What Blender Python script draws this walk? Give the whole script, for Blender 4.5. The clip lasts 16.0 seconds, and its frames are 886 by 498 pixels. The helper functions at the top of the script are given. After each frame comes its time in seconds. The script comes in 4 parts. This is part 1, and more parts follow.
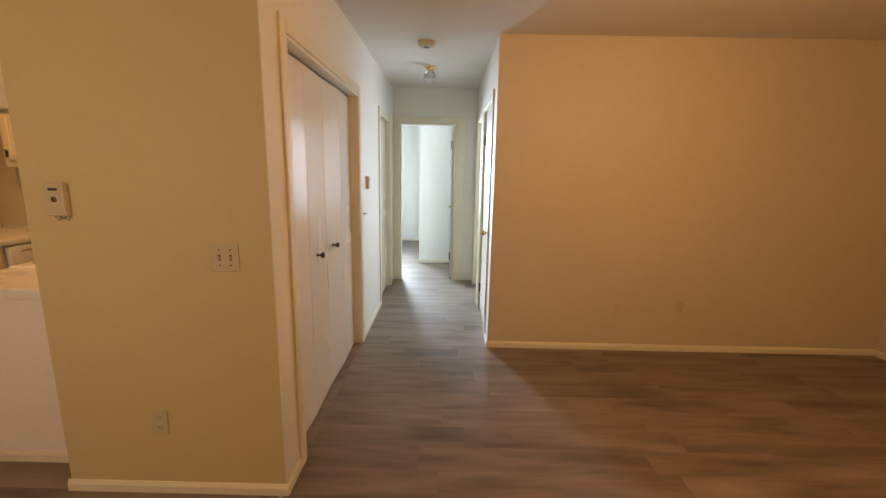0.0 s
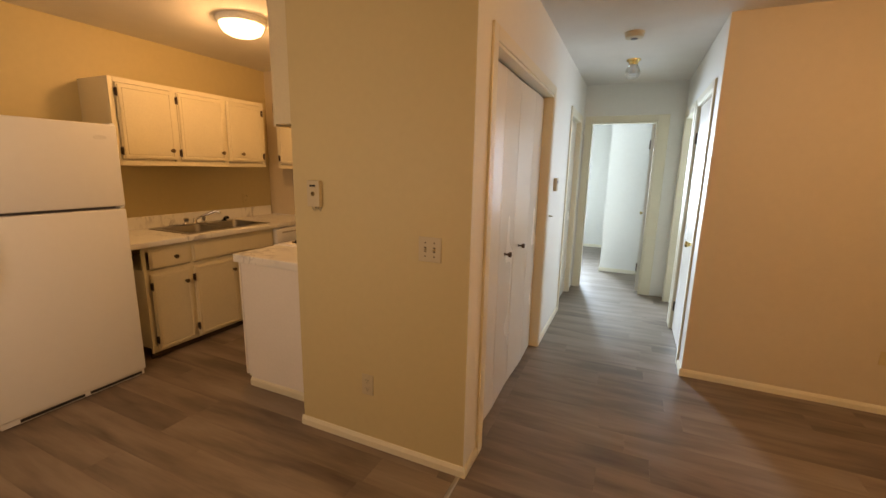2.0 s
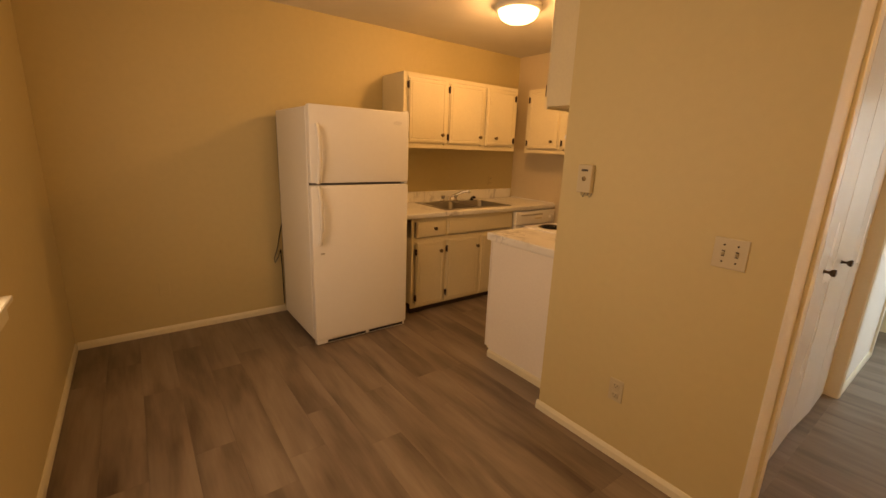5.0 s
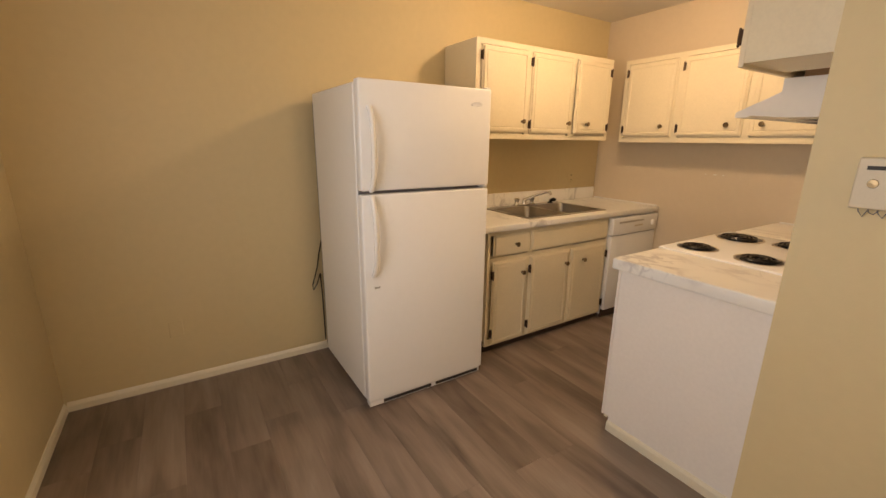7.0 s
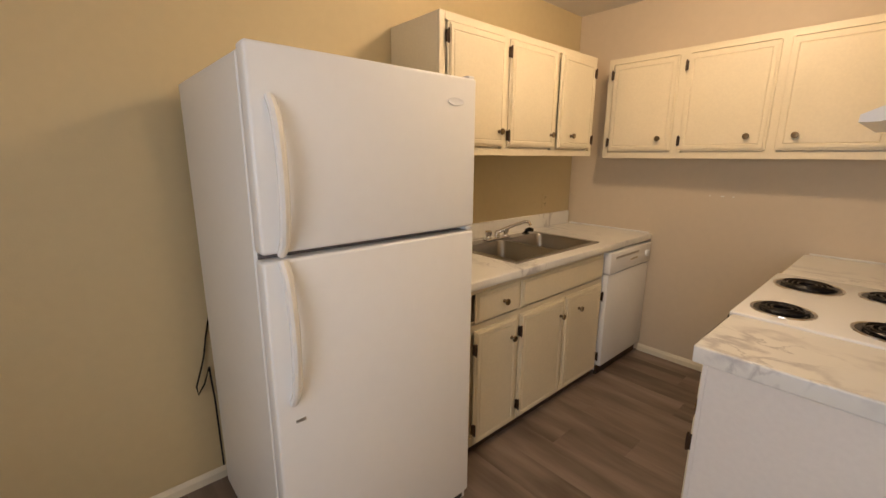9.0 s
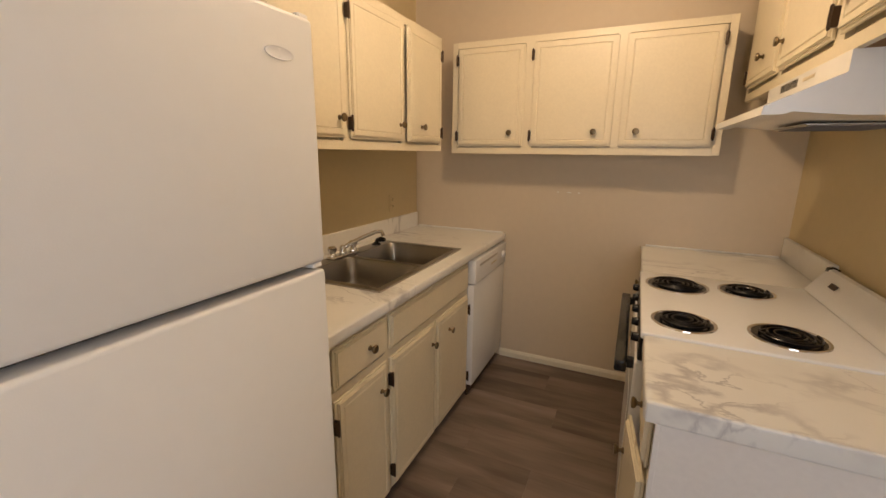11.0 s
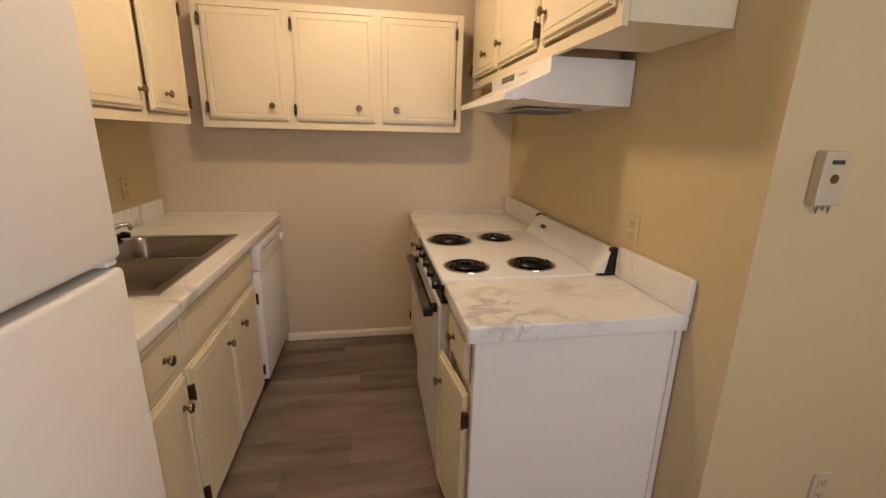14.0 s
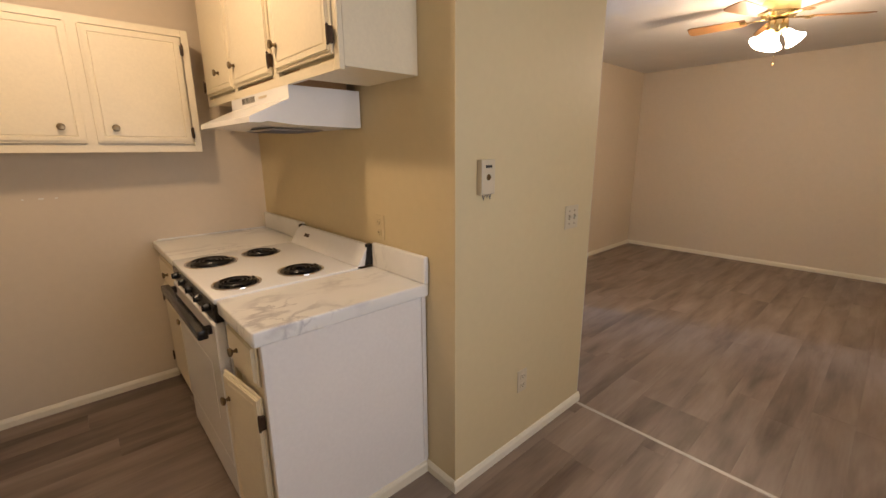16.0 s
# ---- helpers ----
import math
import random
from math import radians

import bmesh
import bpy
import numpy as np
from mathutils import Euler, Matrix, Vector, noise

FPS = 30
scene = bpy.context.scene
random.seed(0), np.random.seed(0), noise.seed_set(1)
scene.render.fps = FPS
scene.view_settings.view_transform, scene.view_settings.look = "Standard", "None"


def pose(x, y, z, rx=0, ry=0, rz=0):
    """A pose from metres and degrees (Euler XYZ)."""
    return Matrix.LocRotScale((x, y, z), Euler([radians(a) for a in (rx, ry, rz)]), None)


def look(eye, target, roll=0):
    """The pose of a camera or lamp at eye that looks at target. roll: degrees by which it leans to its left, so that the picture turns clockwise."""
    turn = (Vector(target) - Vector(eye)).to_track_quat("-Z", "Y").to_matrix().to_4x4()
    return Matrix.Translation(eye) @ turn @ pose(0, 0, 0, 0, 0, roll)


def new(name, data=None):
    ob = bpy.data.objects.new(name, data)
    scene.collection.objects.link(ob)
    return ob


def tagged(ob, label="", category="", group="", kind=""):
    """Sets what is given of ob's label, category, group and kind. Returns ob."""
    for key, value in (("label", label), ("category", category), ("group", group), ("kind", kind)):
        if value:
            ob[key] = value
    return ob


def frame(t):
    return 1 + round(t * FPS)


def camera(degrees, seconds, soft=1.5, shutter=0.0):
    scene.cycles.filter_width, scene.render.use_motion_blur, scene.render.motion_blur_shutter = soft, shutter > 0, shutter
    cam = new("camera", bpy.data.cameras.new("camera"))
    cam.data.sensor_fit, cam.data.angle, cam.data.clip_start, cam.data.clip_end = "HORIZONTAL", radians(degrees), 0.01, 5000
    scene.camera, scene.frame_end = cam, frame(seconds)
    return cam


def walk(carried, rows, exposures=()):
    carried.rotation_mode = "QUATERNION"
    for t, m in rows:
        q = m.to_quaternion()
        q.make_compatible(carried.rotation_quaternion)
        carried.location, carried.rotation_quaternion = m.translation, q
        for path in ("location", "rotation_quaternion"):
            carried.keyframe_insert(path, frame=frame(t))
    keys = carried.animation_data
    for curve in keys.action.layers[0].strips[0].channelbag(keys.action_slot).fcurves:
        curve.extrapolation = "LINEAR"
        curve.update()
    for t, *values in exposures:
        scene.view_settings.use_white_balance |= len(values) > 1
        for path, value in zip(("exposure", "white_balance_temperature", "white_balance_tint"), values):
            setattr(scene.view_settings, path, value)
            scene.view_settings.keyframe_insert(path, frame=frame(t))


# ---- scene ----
cam = camera(93.9, 16.0)
PATH = [
    (0, (-0.088, 0.084, 1.495), (-0.101, 2.048, 1.117), 1.1),
    (0.5, (-0.12, 0.083, 1.498), (-0.3, 2.039, 1.122), 1.1),
    (1, (-0.14, 0.082, 1.499), (-0.53, 2.007, 1.119), 0.8),
    (1.5, (-0.151, 0.085, 1.494), (-0.757, 1.952, 1.111), 0.8),
    (2, (-0.181, 0.073, 1.489), (-0.985, 1.864, 1.105), 1.2),
    (2.5, (-0.201, 0.055, 1.486), (-1.192, 1.748, 1.098), 1.7),
    (3, (-0.222, 0.044, 1.478), (-1.376, 1.628, 1.079), 2.1),
    (3.5, (-0.231, 0.04, 1.465), (-1.528, 1.505, 1.054), 2.3),
    (4, (-0.259, 0.02, 1.467), (-1.667, 1.375, 1.039), 2.4),
    (4.5, (-0.322, -0.006, 1.47), (-1.809, 1.253, 1.017), 2.3),
    (5, (-0.437, -0.022, 1.465), (-1.99, 1.147, 0.992), 2.2),
    (7.5, (-1.575, 0.312, 1.442), (-3.212, 1.342, 0.935), 0.6),
    (8, (-1.796, 0.415, 1.453), (-3.404, 1.504, 0.971), 0.6),
    (10.5, (-2.487, 0.873, 1.453), (-3.52, 2.527, 1.01), 0.3),
    (11, (-2.573, 0.965, 1.451), (-3.385, 2.736, 0.998), 0.6),
    (11.5, (-2.682, 1.033, 1.47), (-3.187, 2.912, 1.005), 0.7),
    (12, (-2.744, 1.062, 1.475), (-2.976, 2.987, 0.985), 1.3),
    (12.5, (-2.757, 1.078, 1.455), (-2.814, 3.009, 0.938), 1.6),
    (13, (-2.759, 1.068, 1.446), (-2.697, 2.994, 0.91), 1.7),
    (13.5, (-2.748, 0.991, 1.439), (-2.575, 2.91, 0.904), 1.6),
    (14, (-2.76, 0.883, 1.428), (-2.423, 2.783, 0.902), 1.3),
    (14.5, (-2.784, 0.804, 1.445), (-2.205, 2.649, 0.936), 0.7),
    (15, (-2.833, 0.751, 1.455), (-2.0, 2.502, 0.963), 0.4),
    (15.5, (-2.862, 0.697, 1.457), (-1.767, 2.302, 0.983), -0.3),
    (16, (-2.847, 0.661, 1.451), (-1.542, 2.103, 0.984), -0.4),
]
walk(cam, [(t, look(eye, target, roll)) for t, eye, target, roll in PATH],
     [(0, -0.22, 12800, 27), (2.5, -0.28, 12800, 26), (5.2, -0.10, 18500, 29), (7.3, 0.50, 6500, 13), (10.5, 0.17, 6250, 12), (16, 0.34, 6150, 14)])

# ---- light ----
world = bpy.data.worlds.new("sky")
scene.world = world
world.use_nodes = True
wn = world.node_tree.nodes
sky = wn.new("ShaderNodeTexSky")
sky.sky_type, sky.sun_disc = "NISHITA", False
sky.sun_elevation, sky.sun_rotation = radians(35), radians(200)
world.node_tree.links.new(sky.outputs[0], wn["Background"].inputs[0])
wn["Background"].inputs[1].default_value = 0.10


def lamp(name, kind, m, watts, colour, size=0.1, size_y=None):
    data = bpy.data.lights.new(name, kind)
    data.energy, data.color = watts, colour
    if kind == "AREA":
        data.shape, data.size, data.size_y = "RECTANGLE", size, size_y or size
    else:
        data.shadow_soft_size = size
    ob = new(name, data)
    ob.matrix_world = m
    return ob


DAY = (0.30, 0.58, 1.0)
WARM = (1.0, 0.69, 0.41)
CEIL = 2.50
lamp("kitchen_bulb", "POINT", pose(-2.837, 2.395, CEIL - 0.085), 22.5, WARM, 0.07)
for ax, ay in ((0.10, 0.02), (-0.06, 0.08), (-0.04, -0.09)):
    lamp("fan_bulb", "POINT", pose(1.2 + ax, 1.472 + ay, 2.155), 11.0, (1.0, 0.69, 0.42), 0.05)
bedroom_window = lamp("bedroom_daylight", "AREA", look((-1.66, 8.70, 1.48), (-0.35, 5.6, 1.1)), 175, DAY, 0.8, 1.2)
bedroom_window.data.spread = radians(80)
lamp("side_room_daylight", "AREA", look((1.0, 5.64, 1.48), (1.0, 3.0, 1.0)), 100, DAY, 0.88, 1.12)
lamp("dining_daylight", "AREA", look((-1.935, -0.462, 1.45), (-1.935, 2, 1.3)), 15.0, (0.95, 0.95, 0.97), 1.2, 1.15)

# ---- materials ----


def material(name, colour, rough=0.5, metal=0.0, vary=0.06, scale=9.0, bump=0.0, bump_scale=180.0, spec=0.5, coat=0.0):
    """A painted or plain surface: two scales of tone, uneven gloss, fine relief."""
    m = bpy.data.materials.new(name)
    m.use_nodes = True
    nt = m.node_tree
    n, l = nt.nodes, nt.links
    b = n["Principled BSDF"]
    b.inputs["Metallic"].default_value = metal
    b.inputs["Specular IOR Level"].default_value = spec
    b.inputs["Coat Weight"].default_value = coat
    tc = n.new("ShaderNodeTexCoord")
    big, fine = n.new("ShaderNodeTexNoise"), n.new("ShaderNodeTexNoise")
    big.inputs["Scale"].default_value, big.inputs["Detail"].default_value = scale * 0.25, 3
    fine.inputs["Scale"].default_value, fine.inputs["Detail"].default_value = scale * 6, 4
    for x in (big, fine):
        l.new(tc.outputs["Object"], x.inputs["Vector"])
    add = n.new("ShaderNodeMath")
    add.operation = "ADD"
    l.new(big.outputs["Fac"], add.inputs[0])
    l.new(fine.outputs["Fac"], add.inputs[1])
    ramp = n.new("ShaderNodeMapRange")
    ramp.inputs["From Min"].default_value, ramp.inputs["From Max"].default_value = 0.6, 1.4
    ramp.inputs["To Min"].default_value, ramp.inputs["To Max"].default_value = 1 - vary, 1 + vary
    l.new(add.outputs[0], ramp.inputs["Value"])
    mul = n.new("ShaderNodeVectorMath")
    mul.operation = "SCALE"
    mul.inputs[0].default_value = colour
    l.new(ramp.outputs[0], mul.inputs["Scale"])
    l.new(mul.outputs[0], b.inputs["Base Color"])
    rr = n.new("ShaderNodeMapRange")
    rr.inputs["From Min"].default_value, rr.inputs["From Max"].default_value = 0.35, 0.65
    rr.inputs["To Min"].default_value, rr.inputs["To Max"].default_value = max(rough - 0.02, 0.02), rough + 0.02
    l.new(big.outputs["Fac"], rr.inputs["Value"])
    l.new(rr.outputs[0], b.inputs["Roughness"])
    if bump:
        bn, bp = n.new("ShaderNodeTexNoise"), n.new("ShaderNodeBump")
        bn.inputs["Scale"].default_value, bn.inputs["Detail"].default_value = bump_scale, 3
        bp.inputs["Strength"].default_value, bp.inputs["Distance"].default_value = bump, 0.003
        l.new(tc.outputs["Object"], bn.inputs["Vector"])
        l.new(bn.outputs["Fac"], bp.inputs["Height"])
        l.new(bp.outputs["Normal"], b.inputs["Normal"])
    return m


def plank_material():
    m = bpy.data.materials.new("vinyl_plank")
    m.use_nodes = True
    n, l = m.node_tree.nodes, m.node_tree.links
    b = n["Principled BSDF"]
    tc, info = n.new("ShaderNodeTexCoord"), n.new("ShaderNodeObjectInfo")
    off = n.new("ShaderNodeVectorMath")
    off.operation = "MULTIPLY_ADD"
    off.inputs[1].default_value = (57.0, 31.0, 17.0)
    l.new(info.outputs["Random"], off.inputs[0])
    l.new(tc.outputs["Object"], off.inputs[2])
    tones = []
    for sx, sy, detail, dist in ((1.1, 6.0, 4, 0.5), (5.0, 80.0, 4, 0.3), (2.2, 13.0, 5, 0.5)):
        mp, ns = n.new("ShaderNodeMapping"), n.new("ShaderNodeTexNoise")
        mp.inputs["Scale"].default_value = (sx, sy, 1)
        ns.inputs["Scale"].default_value, ns.inputs["Detail"].default_value = 1.0, detail
        ns.inputs["Distortion"].default_value = dist
        l.new(off.outputs[0], mp.inputs["Vector"])
        l.new(mp.outputs[0], ns.inputs["Vector"])
        tones.append(ns)
    mix = n.new("ShaderNodeMath")
    mix.operation = "MULTIPLY_ADD"
    mix.inputs[1].default_value = 0.16
    l.new(tones[1].outputs["Fac"], mix.inputs[0])
    l.new(tones[0].outputs["Fac"], mix.inputs[2])
    mix2 = n.new("ShaderNodeMath")
    mix2.operation = "MULTIPLY_ADD"
    mix2.inputs[1].default_value = 0.40
    l.new(tones[2].outputs["Fac"], mix2.inputs[0])
    l.new(mix.outputs[0], mix2.inputs[2])
    rnd = n.new("ShaderNodeMath")
    rnd.operation = "MULTIPLY_ADD"
    rnd.inputs[1].default_value = 0.04
    l.new(info.outputs["Random"], rnd.inputs[0])
    l.new(mix2.outputs[0], rnd.inputs[2])
    ramp = n.new("ShaderNodeValToRGB")
    e = ramp.color_ramp.elements
    e[0].position, e[0].color = 0.05, (0.085, 0.058, 0.043, 1)
    e[1].position, e[1].color = 0.95, (0.31, 0.245, 0.198, 1)
    mid = e.new(0.5)
    mid.color = (0.205, 0.155, 0.122, 1)
    sc = n.new("ShaderNodeMapRange")
    sc.inputs["From Min"].default_value, sc.inputs["From Max"].default_value = 0.48, 1.14
    l.new(rnd.outputs[0], sc.inputs["Value"])
    l.new(sc.outputs[0], ramp.inputs["Fac"])
    l.new(ramp.outputs["Color"], b.inputs["Base Color"])
    b.inputs["Roughness"].default_value = 0.42
    bp = n.new("ShaderNodeBump")
    bp.inputs["Strength"].default_value, bp.inputs["Distance"].default_value = 0.12, 0.001
    l.new(tones[1].outputs["Fac"], bp.inputs["Height"])
    l.new(bp.outputs["Normal"], b.inputs["Normal"])
    return m


def marble_material():
    m = bpy.data.materials.new("marble_laminate")
    m.use_nodes = True
    n, l = m.node_tree.nodes, m.node_tree.links
    b = n["Principled BSDF"]
    tc = n.new("ShaderNodeTexCoord")
    mp = n.new("ShaderNodeMapping")
    mp.inputs["Rotation"].default_value = (0.3, 0.5, 0.9)
    mp.inputs["Scale"].default_value = (1.0, 2.2, 1.0)
    l.new(tc.outputs["Object"], mp.inputs["Vector"])
    masks = []
    for scale, width, dist in ((1.7, 0.030, 0.5), (4.5, 0.016, 0.4)):
        ns, ab, mr = n.new("ShaderNodeTexNoise"), n.new("ShaderNodeMath"), n.new("ShaderNodeMapRange")
        ns.inputs["Scale"].default_value, ns.inputs["Detail"].default_value = scale, 6
        ns.inputs["Distortion"].default_value = dist
        sub = n.new("ShaderNodeMath")
        sub.operation = "SUBTRACT"
        sub.inputs[1].default_value = 0.5
        ab.operation = "ABSOLUTE"
        l.new(mp.outputs[0], ns.inputs["Vector"])
        l.new(ns.outputs["Fac"], sub.inputs[0])
        l.new(sub.outputs[0], ab.inputs[0])
        mr.inputs["From Min"].default_value, mr.inputs["From Max"].default_value = 0.0, width
        mr.inputs["To Min"].default_value, mr.inputs["To Max"].default_value = 1.0, 0.0
        l.new(ab.outputs[0], mr.inputs["Value"])
        masks.append(mr)
    patch, pr = n.new("ShaderNodeTexNoise"), n.new("ShaderNodeMapRange")
    patch.inputs["Scale"].default_value = 2.6
    pr.inputs["From Min"].default_value, pr.inputs["From Max"].default_value = 0.50, 0.66
    l.new(tc.outputs["Object"], patch.inputs["Vector"])
    l.new(patch.outputs["Fac"], pr.inputs["Value"])
    add, mul = n.new("ShaderNodeMath"), n.new("ShaderNodeMath")
    add.operation, mul.operation = "MAXIMUM", "MULTIPLY"
    l.new(masks[0].outputs[0], add.inputs[0])
    l.new(masks[1].outputs[0], add.inputs[1])
    l.new(add.outputs[0], mul.inputs[0])
    l.new(pr.outputs[0], mul.inputs[1])
    cloud = n.new("ShaderNodeTexNoise")
    cloud.inputs["Scale"].default_value, cloud.inputs["Detail"].default_value = 7, 5
    l.new(tc.outputs["Object"], cloud.inputs["Vector"])
    base = n.new("ShaderNodeMix")
    base.data_type = "RGBA"
    base.inputs[6].default_value, base.inputs[7].default_value = (0.80, 0.79, 0.76, 1), (0.90, 0.89, 0.85, 1)
    l.new(cloud.outputs["Fac"], base.inputs[0])
    vein = n.new("ShaderNodeMix")
    vein.data_type = "RGBA"
    vein.inputs[7].default_value = (0.52, 0.505, 0.505, 1)
    l.new(mul.outputs[0], vein.inputs[0])
    l.new(base.outputs[2], vein.inputs[6])
    l.new(vein.outputs[2], b.inputs["Base Color"])
    b.inputs["Roughness"].default_value = 0.32
    return m


def glow_material(name, colour, strength):
    m = bpy.data.materials.new(name)
    m.use_nodes = True
    b = m.node_tree.nodes["Principled BSDF"]
    b.inputs["Base Color"].default_value = (0.9, 0.88, 0.84, 1)
    b.inputs["Emission Color"].default_value = (*colour, 1)
    b.inputs["Emission Strength"].default_value = strength
    b.inputs["Roughness"].default_value = 0.3
    return m


def glass_material(name):
    m = bpy.data.materials.new(name)
    m.use_nodes = True
    b = m.node_tree.nodes["Principled BSDF"]
    b.inputs["Transmission Weight"].default_value = 1.0
    b.inputs["Roughness"].default_value = 0.03
    b.inputs["IOR"].default_value = 1.45
    return m


WALL = material("wall_paint_beige", (0.63, 0.52, 0.305), 0.56, vary=0.03, scale=4, bump=0.12, bump_scale=140)
# Greyer tone than WALL, for the kitchen's north wall and the living room.
TAUPE = material("wall_taupe", (0.65, 0.555, 0.42), 0.56, vary=0.03, scale=4, bump=0.12, bump_scale=140)
WHITE_WALL = material("wall_paint_white", (0.80, 0.79, 0.74), 0.55, vary=0.02, scale=4, bump=0.1, bump_scale=140)
CEILING = material("ceiling_texture", (0.74, 0.71, 0.66), 0.9, vary=0.05, scale=20, bump=0.9, bump_scale=110)
TRIM = material("trim_paint", (0.80, 0.74, 0.59), 0.35, vary=0.04, scale=12, bump=0.05)
DOORPAINT = material("door_gloss_paint", (0.80, 0.77, 0.71), 0.27, vary=0.02, scale=3)
CABPAINT = material("cabinet_cream_paint", (0.80, 0.715, 0.53), 0.38, vary=0.05, scale=14, bump=0.03, bump_scale=60)
CABSIDE = material("cabinet_side_paint", (0.86, 0.82, 0.78), 0.45, vary=0.04, scale=10, bump=0.03, bump_scale=60)
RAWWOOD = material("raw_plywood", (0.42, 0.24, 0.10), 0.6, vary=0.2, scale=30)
ENAMEL = material("white_enamel", (0.87, 0.87, 0.86), 0.22, vary=0.02, scale=6, bump=0.05, bump_scale=260)
FRIDGE = material("fridge_textured_enamel", (0.87, 0.87, 0.86), 0.34, vary=0.015, scale=4, bump=0.05, bump_scale=420)
GREYGAP = material("grey_gasket", (0.16, 0.15, 0.16), 0.6, vary=0.1)
BLACK = material("black_plastic", (0.012, 0.012, 0.013), 0.25, vary=0.15)
COIL = material("burner_coil_iron", (0.014, 0.013, 0.013), 0.24, metal=0.3, vary=0.3, scale=40)
CHROME = material("chrome", (0.75, 0.75, 0.76), 0.12, metal=1.0, vary=0.03)
STEEL = material("brushed_steel", (0.37, 0.35, 0.32), 0.30, metal=1.0, vary=0.05, scale=30)
BRASS = material("antique_brass", (0.22, 0.16, 0.09), 0.32, metal=1.0, vary=0.25, scale=60)
HINGE = material("dark_bronze", (0.07, 0.045, 0.03), 0.4, metal=0.7, vary=0.25, scale=60)
GOLD = material("polished_brass", (0.72, 0.55, 0.25), 0.2, metal=1.0, vary=0.08)
PLATE = material("ivory_plate", (0.58, 0.50, 0.36), 0.4, vary=0.04, scale=30)
DARK = material("dark_slot", (0.03, 0.027, 0.025), 0.6, vary=0.2)
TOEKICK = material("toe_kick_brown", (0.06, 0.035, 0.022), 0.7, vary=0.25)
SUBFLOOR = material("subfloor", (0.09, 0.07, 0.058), 0.8, vary=0.2)
ALU = material("aluminium_strip", (0.5, 0.48, 0.45), 0.5, metal=0.9, vary=0.1, scale=30)
BLADE = material("fan_blade_oak", (0.30, 0.15, 0.055), 0.4, vary=0.2, scale=24)
BLIND = material("blind_vinyl", (0.85, 0.86, 0.88), 0.4, vary=0.02)
PLANK = plank_material()
MARBLE = marble_material()
DOME = glow_material("dome_glass", (1.0, 0.80, 0.52), 7.0)
SHADE = glow_material("fan_shade_glass", (1.0, 0.88, 0.68), 14.0)
GLASS = glass_material("clear_glass")

# ---- mesh helpers ----


def box(bm, lo, hi, bevel=0.0, seg=1):
    """A box from corner to corner, its edges rounded by bevel."""
    m = Matrix.Translation([(a + b) / 2 for a, b in zip(lo, hi)]) @ Matrix.Diagonal([b - a for a, b in zip(lo, hi)] + [1])
    made = bmesh.ops.create_cube(bm, size=1, matrix=m)["verts"]
    if bevel:
        edges = list({e for v in made for e in v.link_edges})
        made = bmesh.ops.bevel(bm, geom=edges, offset=bevel, segments=seg, affect="EDGES", profile=0.5)["verts"]
    return made


def lathe(bm, rings, m=Matrix(), steps=24):
    """A solid of revolution about local z: rings of (radius, height)."""
    loops = []
    for r, z in rings:
        if r < 1e-5:
            loops.append([bm.verts.new(m @ Vector((0, 0, z)))])
        else:
            loops.append([bm.verts.new(m @ Vector((r * math.cos(a), r * math.sin(a), z))) for a in [2 * math.pi * k / steps for k in range(steps)]])
    for a, b in zip(loops, loops[1:]):
        for k in range(steps):
            q = [a[k % len(a)], a[(k + 1) % len(a)], b[(k + 1) % len(b)], b[k % len(b)]]
            q = list(dict.fromkeys(q))
            if len(q) > 2:
                bm.faces.new(q)


def tube(bm, points, radius, sides=10, flat=1.0):
    """A rod through points; flat squeezes it across its second axis. radius may be a list."""
    pts = [Vector(p) for p in points]
    rad = radius if isinstance(radius, (list, tuple)) else [radius] * len(pts)
    rings, ref = [], None
    for k, p in enumerate(pts):
        d = (pts[min(k + 1, len(pts) - 1)] - pts[max(k - 1, 0)]).normalized()
        if ref is None:
            ref = d.orthogonal().normalized()
        ref = (ref - d * ref.dot(d)).normalized()
        other = d.cross(ref)
        rings.append([bm.verts.new(p + rad[k] * (math.cos(a) * ref + flat * math.sin(a) * other)) for a in [2 * math.pi * s / sides for s in range(sides)]])
    for a, b in zip(rings, rings[1:]):
        for s in range(sides):
            bm.faces.new((a[s], a[(s + 1) % sides], b[(s + 1) % sides], b[s]))
    bm.faces.new(rings[0])
    bm.faces.new(rings[-1])


def prism(bm, profile, axis, lo, hi):
    """A profile of (a, b) pairs drawn out along an axis from lo to hi. axis x: (y, z); y: (x, z); z: (x, y)."""
    def at(a, b, s):
        return {"x": (s, a, b), "y": (a, s, b), "z": (a, b, s)}[axis]
    one, two = [bm.verts.new(at(a, b, lo)) for a, b in profile], [bm.verts.new(at(a, b, hi)) for a, b in profile]
    for k in range(len(profile)):
        j = (k + 1) % len(profile)
        bm.faces.new((one[k], one[j], two[j], two[k]))
    bm.faces.new(one)
    bm.faces.new(two)


def mesh_of(name, bm, mat, smooth=False):
    bmesh.ops.recalc_face_normals(bm, faces=bm.faces)
    me = bpy.data.meshes.new(name)
    bm.to_mesh(me)
    bm.free()
    me.materials.append(mat)
    if smooth:
        me.shade_smooth()
        me.set_sharp_from_angle(angle=radians(35))
    return me


def part(name, bm, mat, parent=None, label="", smooth=False):
    """One mesh object, in its parent's own axes."""
    ob = new(name, mesh_of(name, bm, mat, smooth))
    if parent:
        ob.parent = parent
    return tagged(ob, label)


def thing(name, m, label, category, group="", kind=""):
    ob = new(name)
    ob.matrix_world = m
    return tagged(ob, label, category, group, kind)


